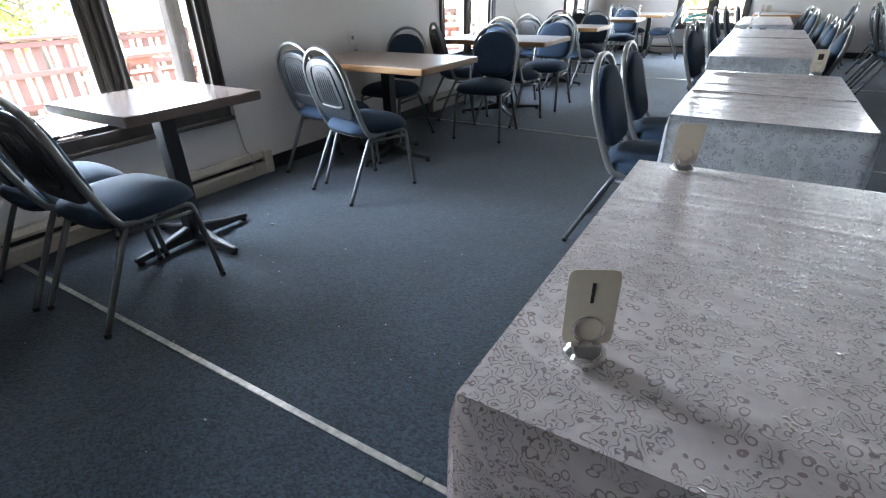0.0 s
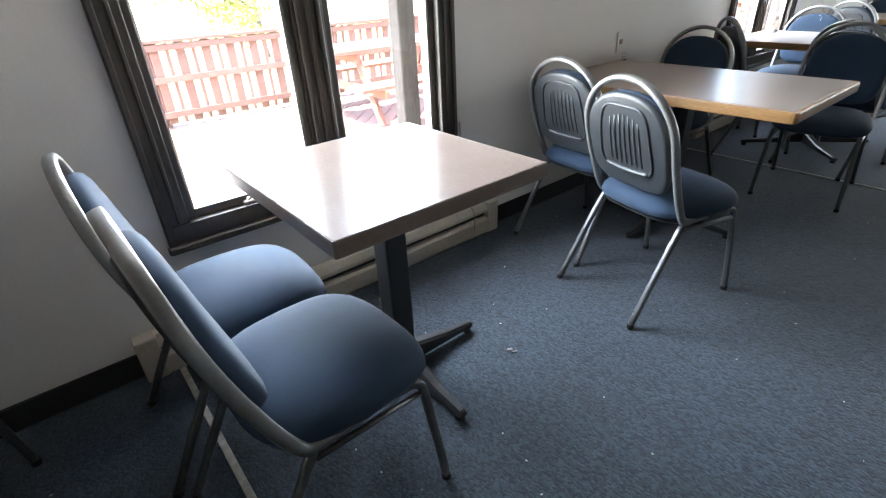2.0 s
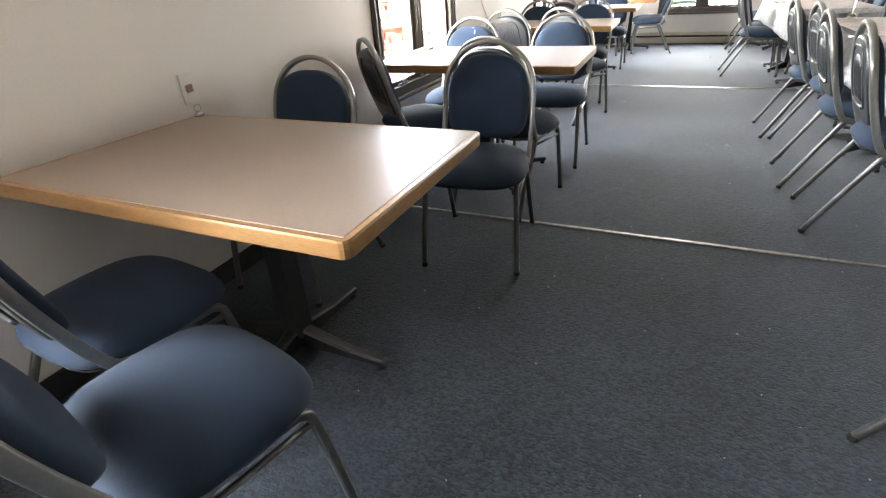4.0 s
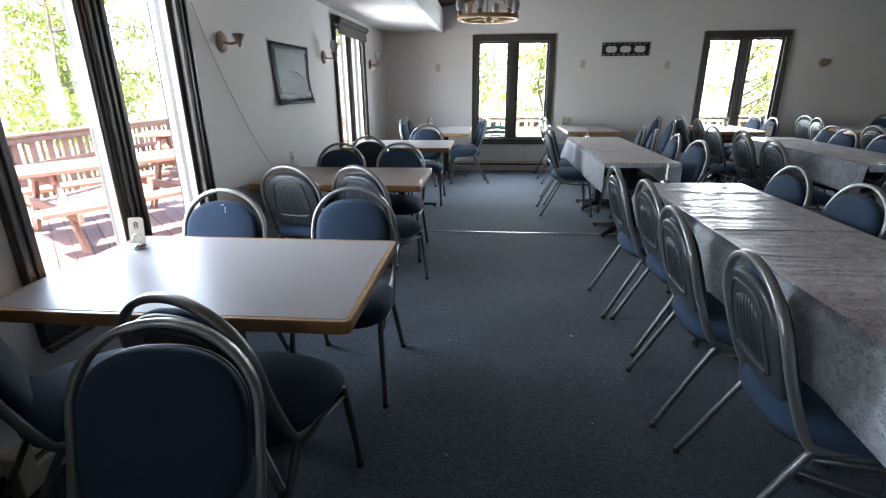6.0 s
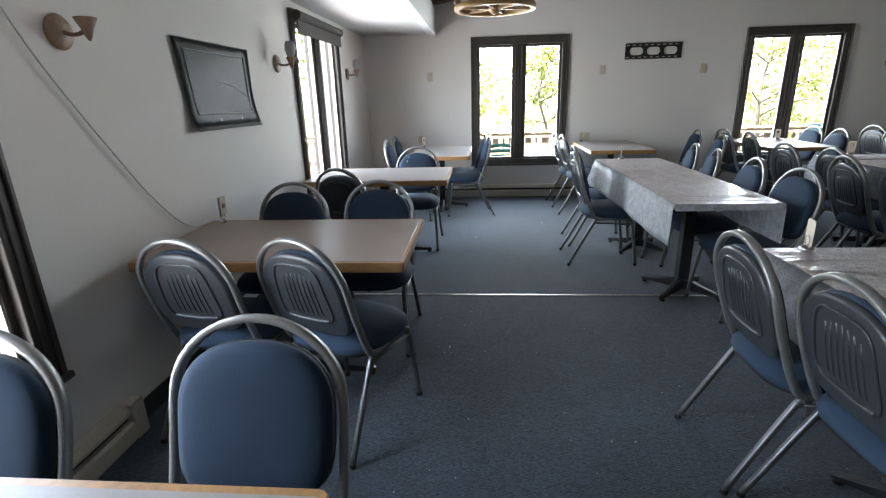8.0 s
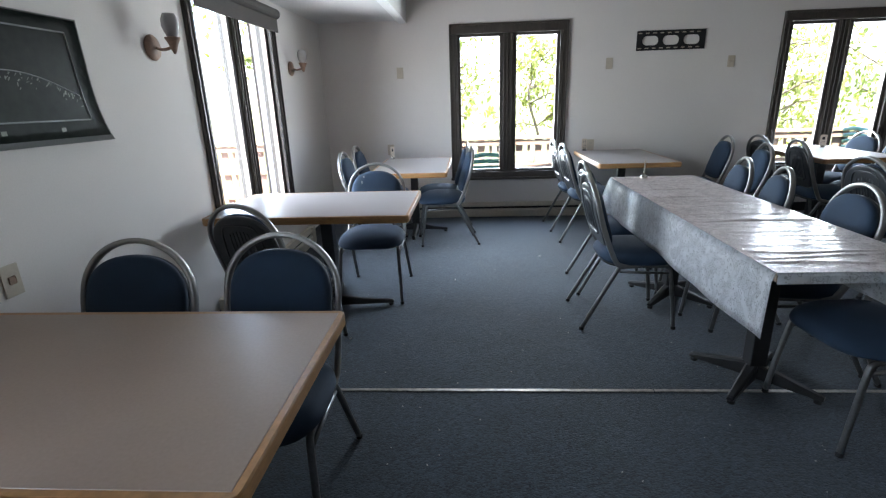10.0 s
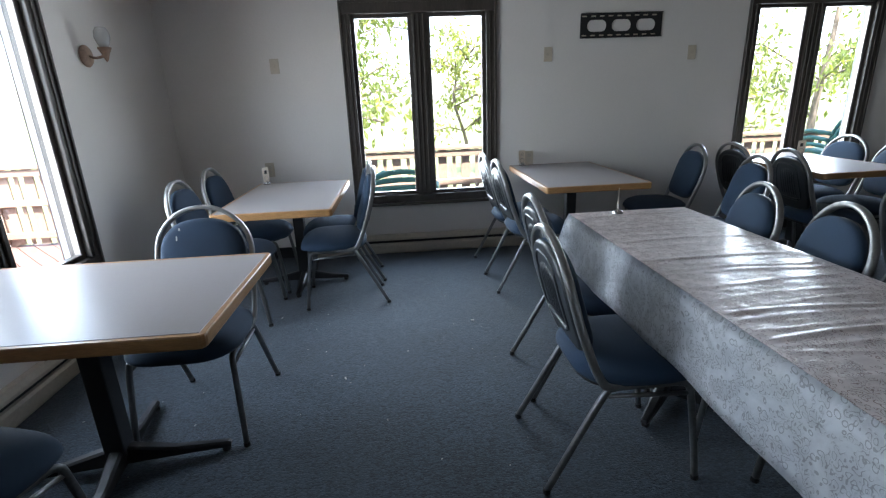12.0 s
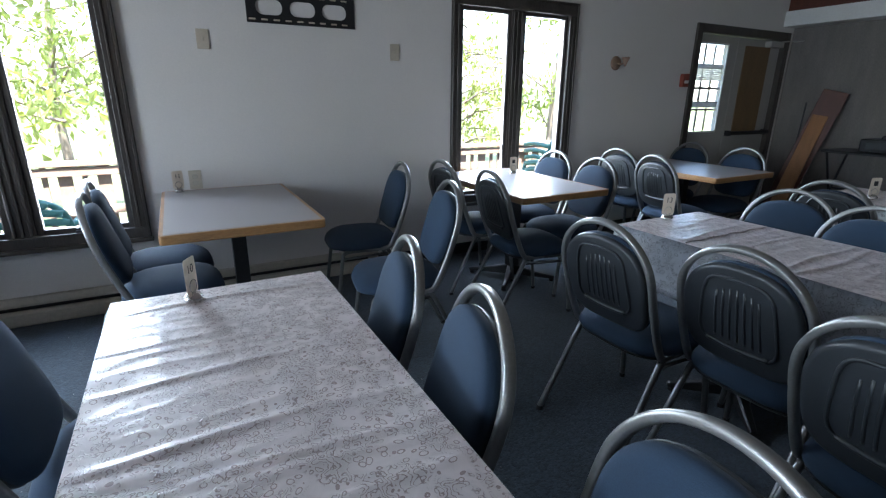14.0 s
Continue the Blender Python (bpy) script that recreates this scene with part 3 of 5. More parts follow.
def exit_doors():
    x0, x1 = DOOR
    t = tagged(new("door_1"), "closed pale double exit door in a dark frame", "door", "", "structure")
    t.matrix_basis = pose(x0, Y1, 0)
    w = x1 - x0
    fr = B()
    box(fr, 0, 0.085, -0.025, WT, 0, 2.07, 0.004)
    box(fr, w - 0.085, w, -0.025, WT, 0, 2.07, 0.004)
    box(fr, 0.0855, w - 0.0855, -0.025, WT, 1.985, 2.07, 0.004)
    part("door_frame", fr, M_FRAME, t)
    cx = w / 2 - 0.06
    lf = B()
    panel_wall(lf, 0.09, cx, 0.004, 1.98, [(0.12, 0.61, 0.98, 1.89)], lambda u, z, d: (u, 0.03 + d, z), 0.045)
    leaf = part("door_leaf", lf, M_DOOR, t, "pale door leaf with a glazed upper half")
    wf = B()
    for a, b, c, d in ((0.10, 0.625, 0.965, 0.985), (0.10, 0.625, 1.885, 1.905), (0.10, 0.12, 0.985, 1.885), (0.605, 0.625, 0.985, 1.885)):
        box(wf, a, b, 0.02, 0.0295, c, d, 0.003)
    part("light_frame", wf, M_BLIND, leaf)
    gr = B()
    for x in (0.28, 0.44):
        box(gr, x - 0.011, x + 0.011, 0.05, 0.062, 0.985, 1.885)
    for z in (1.215, 1.44, 1.665):
        box(gr, 0.121, 0.604, 0.05, 0.062, z - 0.012, z + 0.012)
    part("muntins", gr, M_DOOR, leaf)
    pn = part("pane", box(B(), 0.121, 0.604, 0.066, 0.07, 0.985, 1.885), M_GLASS, leaf)
    pn.visible_shadow = False
    bl = B()
    for k in range(9):
        obox(bl, pose(0.362, 0.04, 1.53 + k * 0.019, 60), 0.47, 0.02, 0.0015)
    for k in range(5):
        obox(bl, pose(0.362, 0.04, 1.245 + k * 0.012, 60), 0.47, 0.02, 0.0015)
    part("blind_slats", bl, M_BLIND, leaf, "white mini-blind slats")
    leaf2 = part("door_leaf", box(B(), cx + 0.004, w - 0.09, 0.03, 0.075, 0.004, 1.98, 0.003), M_DOOR, t)
    pb = B()
    box(pb, cx + 0.14, cx + 0.61, 0.018, 0.029, 0.96, 1.9, 0.004)
    part("board", pb, M_BOARD, leaf2, "brown board over the glazed half")
    bar = B()
    tube(bar, [(cx + 0.03, -0.03, 0.95), (w - 0.12, -0.03, 0.95)], 0.022, 10, square=True)
    for x in (cx + 0.05, w - 0.14):
        box(bar, x - 0.025, x + 0.025, -0.03, 0.0295, 0.92, 0.98, 0.004)
    part("push_bar", bar, M_BLACK, leaf2, "dark panic push bar")
    cl = B()
    box(cl, w - 0.4, w - 0.15, -0.05, 0.0295, 1.9, 1.96, 0.006)
    tube(cl, [(w - 0.2, -0.04, 1.965), (w + 0.02, -0.16, 1.975), (w + 0.08, -0.03, 1.98)], 0.008, 6)
    part("door_closer", cl, M_DOOR, t)


exit_doors()

# ---- chairs ----


def back_point(u, v, d=0.0):
    """A point of the chair back: u across, v up the slope, d towards the front."""
    s = v / 0.51
    y, z = 0.175 - 0.145 * s - 0.02 * math.sin(math.pi * s), 0.42 + 0.497 * s
    return (u, y + 0.96 * d, z + 0.28 * d)


def back_outline(grow=0.0, n=44):
    out = []
    for k in range(n):
        w = 2 * math.pi * k / n
        c, s = math.cos(w), math.sin(w)
        if s >= 0:
            a, b, e, cv = 0.187, 0.172, 2.35, 0.275
        else:
            a, b, e, cv = 0.187, 0.195, 4.2, 0.275
        u = math.copysign(abs(c) ** (2 / e), c) * (a + grow)
        v = cv + math.copysign(abs(s) ** (2 / e), s) * (b + grow)
        out.append((u, v))
    return out


def chair_master():
    t = thing("banquet_chair", "stacking banquet chair, blue fabric seat, grey tube frame", "chair", "banquet chairs")
    # seat
    rings = []
    for s, z, dy in ((0.88, 0.404, 0), (0.965, 0.408, 0), (1.0, 0.422, 0), (0.99, 0.437, 0), (0.95, 0.454, 0), (0.87, 0.469, 0), (0.73, 0.482, 0), (0.5, 0.492, 0), (0.25, 0.496, 0), (0.06, 0.497, 0)):
        ring = []
        for x, y in superellipse(0.228 * s, 0.224 * s, 3.4, 36):
            f = y / 0.224
            ring.append((x * (1 - 0.06 * (f < 0) * abs(f)), 0.337 + y, z - 0.02 * max(0, f) ** 3 * (z > 0.41) + 0.004 * math.cos(x * 9)))
        rings.append(ring)
    part("seat", loft(B(), rings), M_FABRIC, t, "blue upholstered seat", True)
    pan = []
    for s, z in ((0.9, 0.392), (0.93, 0.397), (0.93, 0.403)):
        pan.append([(x, 0.325 + y, z) for x, y in superellipse(0.222 * s, 0.212 * s, 3.6, 24)])
    part("seat_pan", loft(B(), pan), M_BLACK, t, "black seat underside")
    # backrest pad
    ol = back_outline()
    cv = 0.262
    rings = []
    for s, d in ((1.0, 0.003), (1.0, 0.018), (0.985, 0.028), (0.95, 0.036), (0.86, 0.043), (0.68, 0.048), (0.4, 0.051), (0.1, 0.052)):
        rings.append([back_point(u * s, cv + (v - cv) * s, d) for u, v in ol])
    pad = part("backrest", loft(B(), rings), M_FABRIC, t, "blue upholstered back pad", True)
    # moulded rear shell
    rings = []
    for s, d in ((1.0, 0.0025), (1.012, -0.003), (1.0, -0.012), (0.975, -0.017), (0.93, -0.018), (0.6, -0.019), (0.1, -0.019)):
        rings.append([back_point(u * s, cv + (v - cv) * s, d) for u, v in ol])
    bm = loft(B(), rings)
    shell = part("back_shell", bm, M_SHELL, t, "grey moulded plastic back shell", True)
    ring = []
    for u, v in superellipse(0.118, 0.128, 4.5, 40, 0, 0.28):
        k = 1.0 + 0.12 * (v - 0.28) / 0.128
        ring.append(back_point(u * (2.05 - k) * 0.95, v, -0.0195))
    part("shell_ridge", tube(B(), ring, 0.0055, 6, closed=True, up=(0, -1, 0.3)), M_SHELL, shell, "", True)
    lip = [back_point(u, 0.156 + 0.008 * (u / 0.1) ** 2, -0.021) for u in (-0.1, -0.07, -0.035, 0, 0.035, 0.07, 0.1)]
    part("shell_lip", tube(B(), smooth_path(lip, 3), 0.0085, 8), M_SHELL, shell, "", True)
    for k in range(7):
        u = -0.072 + 0.024 * k
        top = 0.375 - 0.02 * (abs(k - 3) / 3) ** 2
        p = [back_point(u * 1.02, 0.182, -0.0165), back_point(u, 0.21, -0.018), back_point(u * 0.96, 0.29, -0.0185), back_point(u * 0.9, top, -0.0165)]
        part("rib", tube(B(), smooth_path(p, 2), 0.0048, 6), M_SHELL, shell, "", True)
    # back frame: one bent tube from seat rail over the arch
    left = [(-0.196, 0.40, 0.412), (-0.2, 0.29, 0.404), (-0.203, 0.215, 0.404), (-0.206, 0.183, 0.418)]
    arch = [back_point(-0.207, 0.06), back_point(-0.208, 0.14), back_point(-0.208, 0.22)]
    for k in range(0, 11):
        w = math.pi * (1 - k / 10)
        arch.append(back_point(0.208 * math.cos(w), 0.295 + 0.205 * math.sin(w)))
    half = left + arch
    right = [(-x, y, z) for x, y, z in reversed(left + arch[:3])]
    path = smooth_path(half + right, 3)
    part("back_frame", tube(B(), path, 0.0145, 10, flat=0.72, up=(0, 1, 0.28), square=True), M_TUBE, t, "grey enamelled bent back tube", True)
    # four legs, bent at the seat, with glides
    for s in (-1, 1):
        for rear in (True, False):
            if rear:
                p = [(s * 0.214, 0.0, 0.012), (s * 0.208, 0.07, 0.145), (s * 0.2, 0.19, 0.37), (s * 0.197, 0.222, 0.392), (s * 0.196, 0.26, 0.3955), (s * 0.196, 0.33, 0.3955)]
            else:
                p = [(s * 0.214, 0.54, 0.012), (s * 0.21, 0.525, 0.14), (s * 0.2, 0.495, 0.35), (s * 0.197, 0.478, 0.385), (s * 0.196, 0.44, 0.3955), (s * 0.196, 0.332, 0.3955)]
            leg = part("leg", tube(B(), smooth_path(p, 3), 0.0112, 8, square=True, up=(1, 0, 0)), M_LEG, t, "", True)
            part("glide", lathe(B(), [(0.009, 0.0), (0.0135, 0.002), (0.0135, 0.016), (0.0125, 0.02)], 10, Matrix.Translation((s * 0.214, 0.54 * (not rear), 0))), M_RUBBER, leg)
    for s in (-1, 1):
        part("side_rail", tube(B(), [(s * 0.2, 0.205, 0.365), (s * 0.2, 0.492, 0.352)], 0.008, 8), M_LEG, t, "", True)
    for y in (0.27, 0.43):
        part("crossbar", tube(B(), [(-0.19, y, 0.389), (0.19, y, 0.389)], 0.009, 8), M_LEG, t)
    return t


CHAIR = chair_master()
CHAIR_USED = []


def chair(x, y, turn, label="", group=""):
    """A chair whose back top lies over (x, y), facing +y turned by turn degrees."""
    c, s = math.cos(radians(turn)), math.sin(radians(turn))
    m = pose(x + 0.03 * s, y - 0.03 * c, 0, 0, 0, turn)
    if not CHAIR_USED:
        CHAIR.matrix_basis = m
        ob = CHAIR
    else:
        ob = copy_thing(CHAIR, m)
    CHAIR_USED.append(ob)
    return tagged(ob, label, "", group)


SEATS = [
    # x, y, turn, what it stands beside
    (0.42, -0.28, 0, "window table"),
    (0.395, 0.57, -3, "window table"),
    (0.86, 0.605, 2, "window table"),
    (0.835, 2.155, -13, "oak-edged wall table"),
    (0.4, 2.36, -6, "oak-edged wall table"),
    (0.315, 3.82, 180, "oak-edged wall table"),
    (0.965, 4.28, 187, "oak-edged wall table"),
    (0.19, 4.44, -42, "table at the window"),
    (0.9, 4.4, -12, "table at the window"),
    (0.385, 5.64, 180, "table at the window"),
    (1.02, 5.72, 181, "table at the window"),
    (0.405, 6.36, -9, "brown wall table"),
    (0.859, 6.357, -22, "brown wall table"),
    (0.415, 7.57, 180, "brown wall table"),
    (0.93, 7.62, 180, "brown wall table"),
    (0.515, 8.14, -16, "table at the third window"),
    (0.93, 9.55, 180, "table at the third window"),
    (0.455, 10.39, -90, "corner table"),
    (0.455, 10.94, -90, "corner table"),
    (1.61, 10.97, 92, "corner table"),
    (1.655, 10.64, 95, "corner table"),
    (2.475, 11.06, -88, "table under the end wall"),
    (2.5, 10.67, -88, "table under the end wall"),
    (4.21, 11.045, 84, "table under the end wall"),
    (4.14, 10.255, 80, "table under the end wall"),
    (4.49, 11.035, -88, "bright table by the window"),
    (4.53, 10.5, -96, "bright table by the window"),
    (5.65, 11.185, 92, "bright table by the window"),
    (5.61, 10.665, 88, "bright table by the window"),
    (6.29, 11.13, -85, "table by the exit door"),
    (6.16, 10.64, -95, "table by the exit door"),
    (7.47, 11.25, 90, "table by the exit door"),
    (7.4, 10.67, 90, "table by the exit door"),
    (2.41, 9.39, -90, "long lace-covered table"),
    (2.315, 8.855, -90, "long lace-covered table"),
    (3.51, 9.375, 78, "long lace-covered table"),
    (3.49, 8.905, 75, "long lace-covered table"),
    (3.51, 8.335, 84, "long lace-covered table"),
    (3.52, 7.825, 95, "long lace-covered table"),
    (4.22, 9.285, -88, "second row lace-covered table"),
    (4.335, 8.84, -90, "second row lace-covered table"),
    (4.12, 8.375, -94, "second row lace-covered table"),
    (4.14, 7.88, -90, "second row lace-covered table"),
    (5.53, 9.305, 92, "second row lace-covered table"),
    (5.43, 8.915, 90, "second row lace-covered table"),
    (5.45, 8.385, 90, "second row lace-covered table"),
    (6.0, 9.365, -90, "third row lace-covered table"),
    (2.452, 6.403, -90, "middle lace-covered table"),
    (2.51, 5.965, -89, "middle lace-covered table"),
    (2.445, 5.385, -92, "middle lace-covered table"),
    (2.47, 4.81, -94, "middle lace-covered table"),
    (3.53, 6.45, 90, "middle lace-covered table"),
    (3.55, 5.9, 90, "middle lace-covered table"),
    (3.53, 5.35, 90, "middle lace-covered table"),
    (3.55, 4.8, 90, "middle lace-covered table"),
    (2.38, 2.47, -90, "first lace-covered table"),
    (2.37, 3.06, -89, "first lace-covered table"),
]
for x, y, turn, at in SEATS:
    chair(x, y, turn, "blue fabric banquet chair at the " + at, "chairs round the " + at)

# ---- tables ----


def pedestal(t, x, y, top, dirs, reach=0.31):
    """Square column on four tapered feet with glides."""
    part("column", box(B(), x - 0.038, x + 0.038, y - 0.038, y + 0.038, 0.07, top - 0.02, 0.006, 2), M_BLACK, t)
    part("top_plate", box(B(), x - 0.14, x + 0.14, y - 0.14, y + 0.14, top - 0.02, top - 0.001, 0.003), M_BLACK, t)
    for k in range(4):
        w = radians(dirs + 90 * k)
        c, s = math.cos(w), math.sin(w)
        rings = []
        for d, h0, h1, hw in ((0.02, 0.03, 0.105, 0.026), (0.1, 0.03, 0.085, 0.024), (0.2, 0.026, 0.06, 0.02), (reach - 0.01, 0.022, 0.044, 0.016), (reach, 0.024, 0.038, 0.014)):
            rings.append([(x + c * d - s * q, y + s * d + c * q, z) for q, z in ((-hw, h0), (hw, h0), (hw, h1 - 0.008), (hw * 0.6, h1), (-hw * 0.6, h1), (-hw, h1 - 0.008))])
        foot = part("foot", loft(B(), rings), M_BLACK, t)
        part("glide", lathe(B(), [(0.012, 0.0), (0.017, 0.003), (0.017, 0.016), (0.008, 0.02), (0.008, 0.03)], 10, Matrix.Translation((x + c * (reach - 0.022), y + s * (reach - 0.022), 0))), M_RUBBER, foot)


def table(x0, x1, y0, y1, label, oak=True, lam=None, feet=((0.5, 0.5),), dirs=0, z=0.75, reach=0.33):
    t = thing("dining_table", label, "table", "dining tables", pose((x0 + x1) / 2, (y0 + y1) / 2, 0))
    hx, hy = (x1 - x0) / 2, (y1 - y0) / 2
    th = 0.043
    e = 0.018 if oak else 0.004
    part("tabletop", box(B(), -hx + e, hx - e, -hy + e, hy - e, z - th + 0.006, z, 0.001), lam or M_LAM, t)
    bm = B()
    rr = 0.02 if oak else 0.006
    outer, inner = [], []
    for sx, sy, a0 in ((1, 1, 0), (-1, 1, 90), (-1, -1, 180), (1, -1, 270)):
        for k in range(4):
            w = radians(a0 + 30 * k)
            outer.append((sx * (hx - rr) + rr * math.cos(w), sy * (hy - rr) + rr * math.sin(w)))
            inner.append((sx * (hx - e - 0.0002), sy * (hy - e - 0.0002)))
    loft(bm, [[(x, y, z - 0.0015) for x, y in inner], [(x * 0.996, y * 0.996, z - 0.0005) for x, y in outer], [(x, y, z - 0.006) for x, y in outer],
              [(x, y, z - th + 0.006) for x, y in outer], [(x * 0.994, y * 0.994, z - th) for x, y in outer], [(x, y, z - th) for x, y in inner]], cap=False)
    part("edge_band", bm, M_OAK if oak else M_DKEDGE, t, "rounded oak edge" if oak else "dark laminate edge")
    for fx, fy in feet:
        pedestal(t, -hx + 2 * hx * fx, -hy + 2 * hy * fy, z - th, dirs, reach)
    return t


table(0.285, 0.945, 0.955, 1.625, "small brown laminate cafe table under the first window", oak=False, lam=M_LAMD, dirs=0, z=0.768)
table(0.03, 1.22, 2.668, 3.428, "brown laminate wall table with rounded oak edge", lam=M_LAMB, dirs=0, feet=((0.5, 0.54),), reach=0.36)
table(0.10, 1.295, 4.605, 5.375, "pale laminate table with oak edge at the window", feet=((0.5, 0.5),), dirs=42, reach=0.44)
table(0.04, 1.24, 6.561, 7.30, "brown laminate wall table with oak edge", lam=M_LAMB, dirs=0, feet=((0.5, 0.5),), reach=0.36)
table(0.10, 1.285, 8.543, 9.294, "pale laminate table with oak edge at the third window", dirs=8, feet=((0.5, 0.58),), reach=0.4)
table(0.74, 1.43, 10.09, 11.19, "pale laminate corner table with oak edge", dirs=0, feet=((0.45, 0.78),))
table(2.785, 3.51, 10.388, 11.53, "pale laminate table with oak edge under the end wall", dirs=45)
table(4.70, 5.42, 10.37, 11.50, "bright laminate table under the second end window", dirs=45)
table(6.50, 7.27, 10.33, 11.45, "pale laminate table with oak edge by the exit door", dirs=45)


def cloth_table(x0, x1, y0, y1, label, drop=(0.25, 0.25, 0.04, 0.04), seed=1, seams=(), feet=2, wr=1.4, hang=None):
    """Pedestal tables in a row under a lace cloth and clear vinyl. drop: left, right, near, far."""
    t = thing("row_table", "bare-edged pedestal table under a lace cloth", "table", "row tables", pose((x0 + x1) / 2, (y0 + y1) / 2, 0))
    hx, hy = (x1 - x0) / 2, (y1 - y0) / 2
    n = feet
    for k in range(n):
        a, b = -hy + 2 * hy * k / n + 0.003, -hy + 2 * hy * (k + 1) / n - 0.003
        part("tabletop", box(B(), -hx + 0.006, hx - 0.006, a, b, 0.715, 0.7465, 0.003), M_LAMB, t)
        pedestal(t, 0, (a + b) / 2, 0.715, 45, 0.29)
    c = tagged(new("tablecloth"), label, "tablecloth", "lace tablecloths")
    c.matrix_basis = pose((x0 + x1) / 2, (y0 + y1) / 2, 0)
    bm = B()
    step = 0.0125
    nx, ny = max(4, round(2 * hx / step)), max(4, round(2 * hy / 0.0085))
    rnd = random.Random(seed)
    ridges = []
    y = -hy + 0.1
    while y < hy - 0.06:
        ridges.append((y, rnd.uniform(0.0012, 0.0062) if rnd.random() < 0.6 else 0.0018, rnd.uniform(0.006, 0.011), rnd.uniform(-0.06, 0.06), rnd.uniform(0, 6)))
        y += rnd.uniform(0.035, 0.1)

    def height(x, y):
        h = 0.0012 * noise.noise((x * 14 + seed, y * 14, 0.3)) + 0.0012 * wr * noise.noise((x * 5, y * 9 + seed, 4.0))
        for ry, amp, wd, tilt, ph in ridges:
            d = (y - ry - tilt * x - 0.012 * math.sin(x * 9 + ph)) / wd
            if abs(d) < 3:
                h += amp * wr * math.exp(-d * d) * (0.6 + 0.5 * noise.noise((x * 4, ry * 7, seed)))
        h += 0.0035 * wr * max(0.0, noise.noise((x * 26, y * 20, seed + 9.0))) * max(0.0, -x / hx) ** 2
        edge = min(1.0, (hx - abs(x)) / 0.05, (hy - abs(y)) / 0.05)
        return 0.7535 + max(0.0, edge) * h
    grid = [[bm.verts.new((-hx + 2 * hx * i / nx, -hy + 2 * hy * j / ny, height(-hx + 2 * hx * i / nx, -hy + 2 * hy * j / ny))) for i in range(nx + 1)] for j in range(ny + 1)]
    for j in range(ny):
        for i in range(nx):
            bm.faces.new((grid[j][i], grid[j][i + 1], grid[j + 1][i + 1], grid[j + 1][i]))
    for f in bm.faces:
        f.smooth = True
    top = part("cloth_top", bm, M_CLOTH, c, "vinyl-covered lace cloth top")

    def skirt(name, edge, out, depth):
        """Hangs from the edge points, outwards in folds."""
        if depth <= 0:
            return
        sb = B()
        rows = []
        k = 8
        for r in range(k + 1):
            s = r / k
            row = []
            for i, p in enumerate(edge):
                q = Vector(p)
                along = q.x * abs(out[1]) + q.y * abs(out[0])
                fold = 0.5 + 0.5 * noise.noise((along * 4.2, seed * 1.7, 2.0)) + 0.25 * math.sin(along * 13 + seed)
                flare = 0.07 * s * max(0.0, 1 - (hy - along) / 0.14) ** 2 if out[0] else 0.0
                off = 0.004 + 0.006 * math.sin(min(1, s * 6) * math.pi / 2) + 0.016 * s * fold * min(1, depth / 0.15) + flare
                dz = 0.0 if r == 0 else -0.004 - s * depth * (1 + 0.02 * math.sin(along * 5 + seed))
                row.append(sb.verts.new((q.x + out[0] * (off if r else 0.0005), q.y + out[1] * (off if r else 0.0005), q.z - 0.0002 + dz)))
            rows.append(row)
        for a, b in zip(rows, rows[1:]):
            for i in range(len(a) - 1):
                sb.faces.new((a[i], a[i + 1], b[i + 1], b[i]))
        bmesh.ops.solidify(sb, geom=list(sb.faces), thickness=0.0012)
        for f in sb.faces:
            f.smooth = True
        part(name, sb, hang or M_CLOTHD, c, "pink-grey lace cloth overhang" if hang else "white lace cloth overhang")
    fine = 40
    skirt("side_drop", [(-hx, -hy + 2 * hy * i / 90, 0.7535) for i in range(91)], (-1, 0), drop[0])
    skirt("side_drop", [(hx, -hy + 2 * hy * i / 90, 0.7535) for i in range(91)], (1, 0), drop[1])
    skirt("end_drop", [(-hx + 2 * hx * i / fine, -hy, 0.7535) for i in range(fine + 1)], (0, -1), drop[2])
    skirt("end_drop", [(-hx + 2 * hx * i / fine, hy, 0.7535) for i in range(fine + 1)], (0, 1), drop[3])
    for sy in seams:
        sb = B()
        tube(sb, [(-hx + 0.01 + 2 * (hx - 0.01) * i / 20, sy - (y0 + y1) / 2 + 0.006 * math.sin(i * 1.3), 0.7555) for i in range(21)], 0.004, 6)
        part("cloth_edge", sb, M_CLOTH, c, "overlapping edge of a second cloth")
    return c


cloth_table(2.79, 3.60, 0.342, 1.377, "grey-pink lace tablecloth under clear vinyl, number one table", (0.34, 0.3, 0.42, 0.03), 3, feet=1, wr=0.25, hang=M_CLOTH)
cloth_table(2.775, 3.40, 2.0, 3.28, "silver-grey lace tablecloth with a white front drop", (0.3, 0.25, 0.24, 0.05), 5, seams=(2.55,), feet=1)
cloth_table(2.715, 3.37, 4.05, 6.74, "silver-grey lace tablecloth on the middle row tables", (0.27, 0.22, 0.22, 0.05), 8, seams=(5.62,), feet=2)
cloth_table(2.68, 3.29, 7.58, 9.65, "grey lace tablecloth under wrinkled clear vinyl, number ten", (0.255, 0.24, 0.035, 0.2), 11, feet=2, wr=1.25)
cloth_table(4.725, 5.33, 7.55, 9.66, "white lace tablecloth on the second row table", (0.25, 0.25, 0.05, 0.08), 14, seams=(9.3,), feet=2)
cloth_table(6.42, 7.03, 7.6, 9.65, "white lace tablecloth on the third row table", (0.25, 0.25, 0.05, 0.08), 17, feet=2)

# ---- wall fittings ----


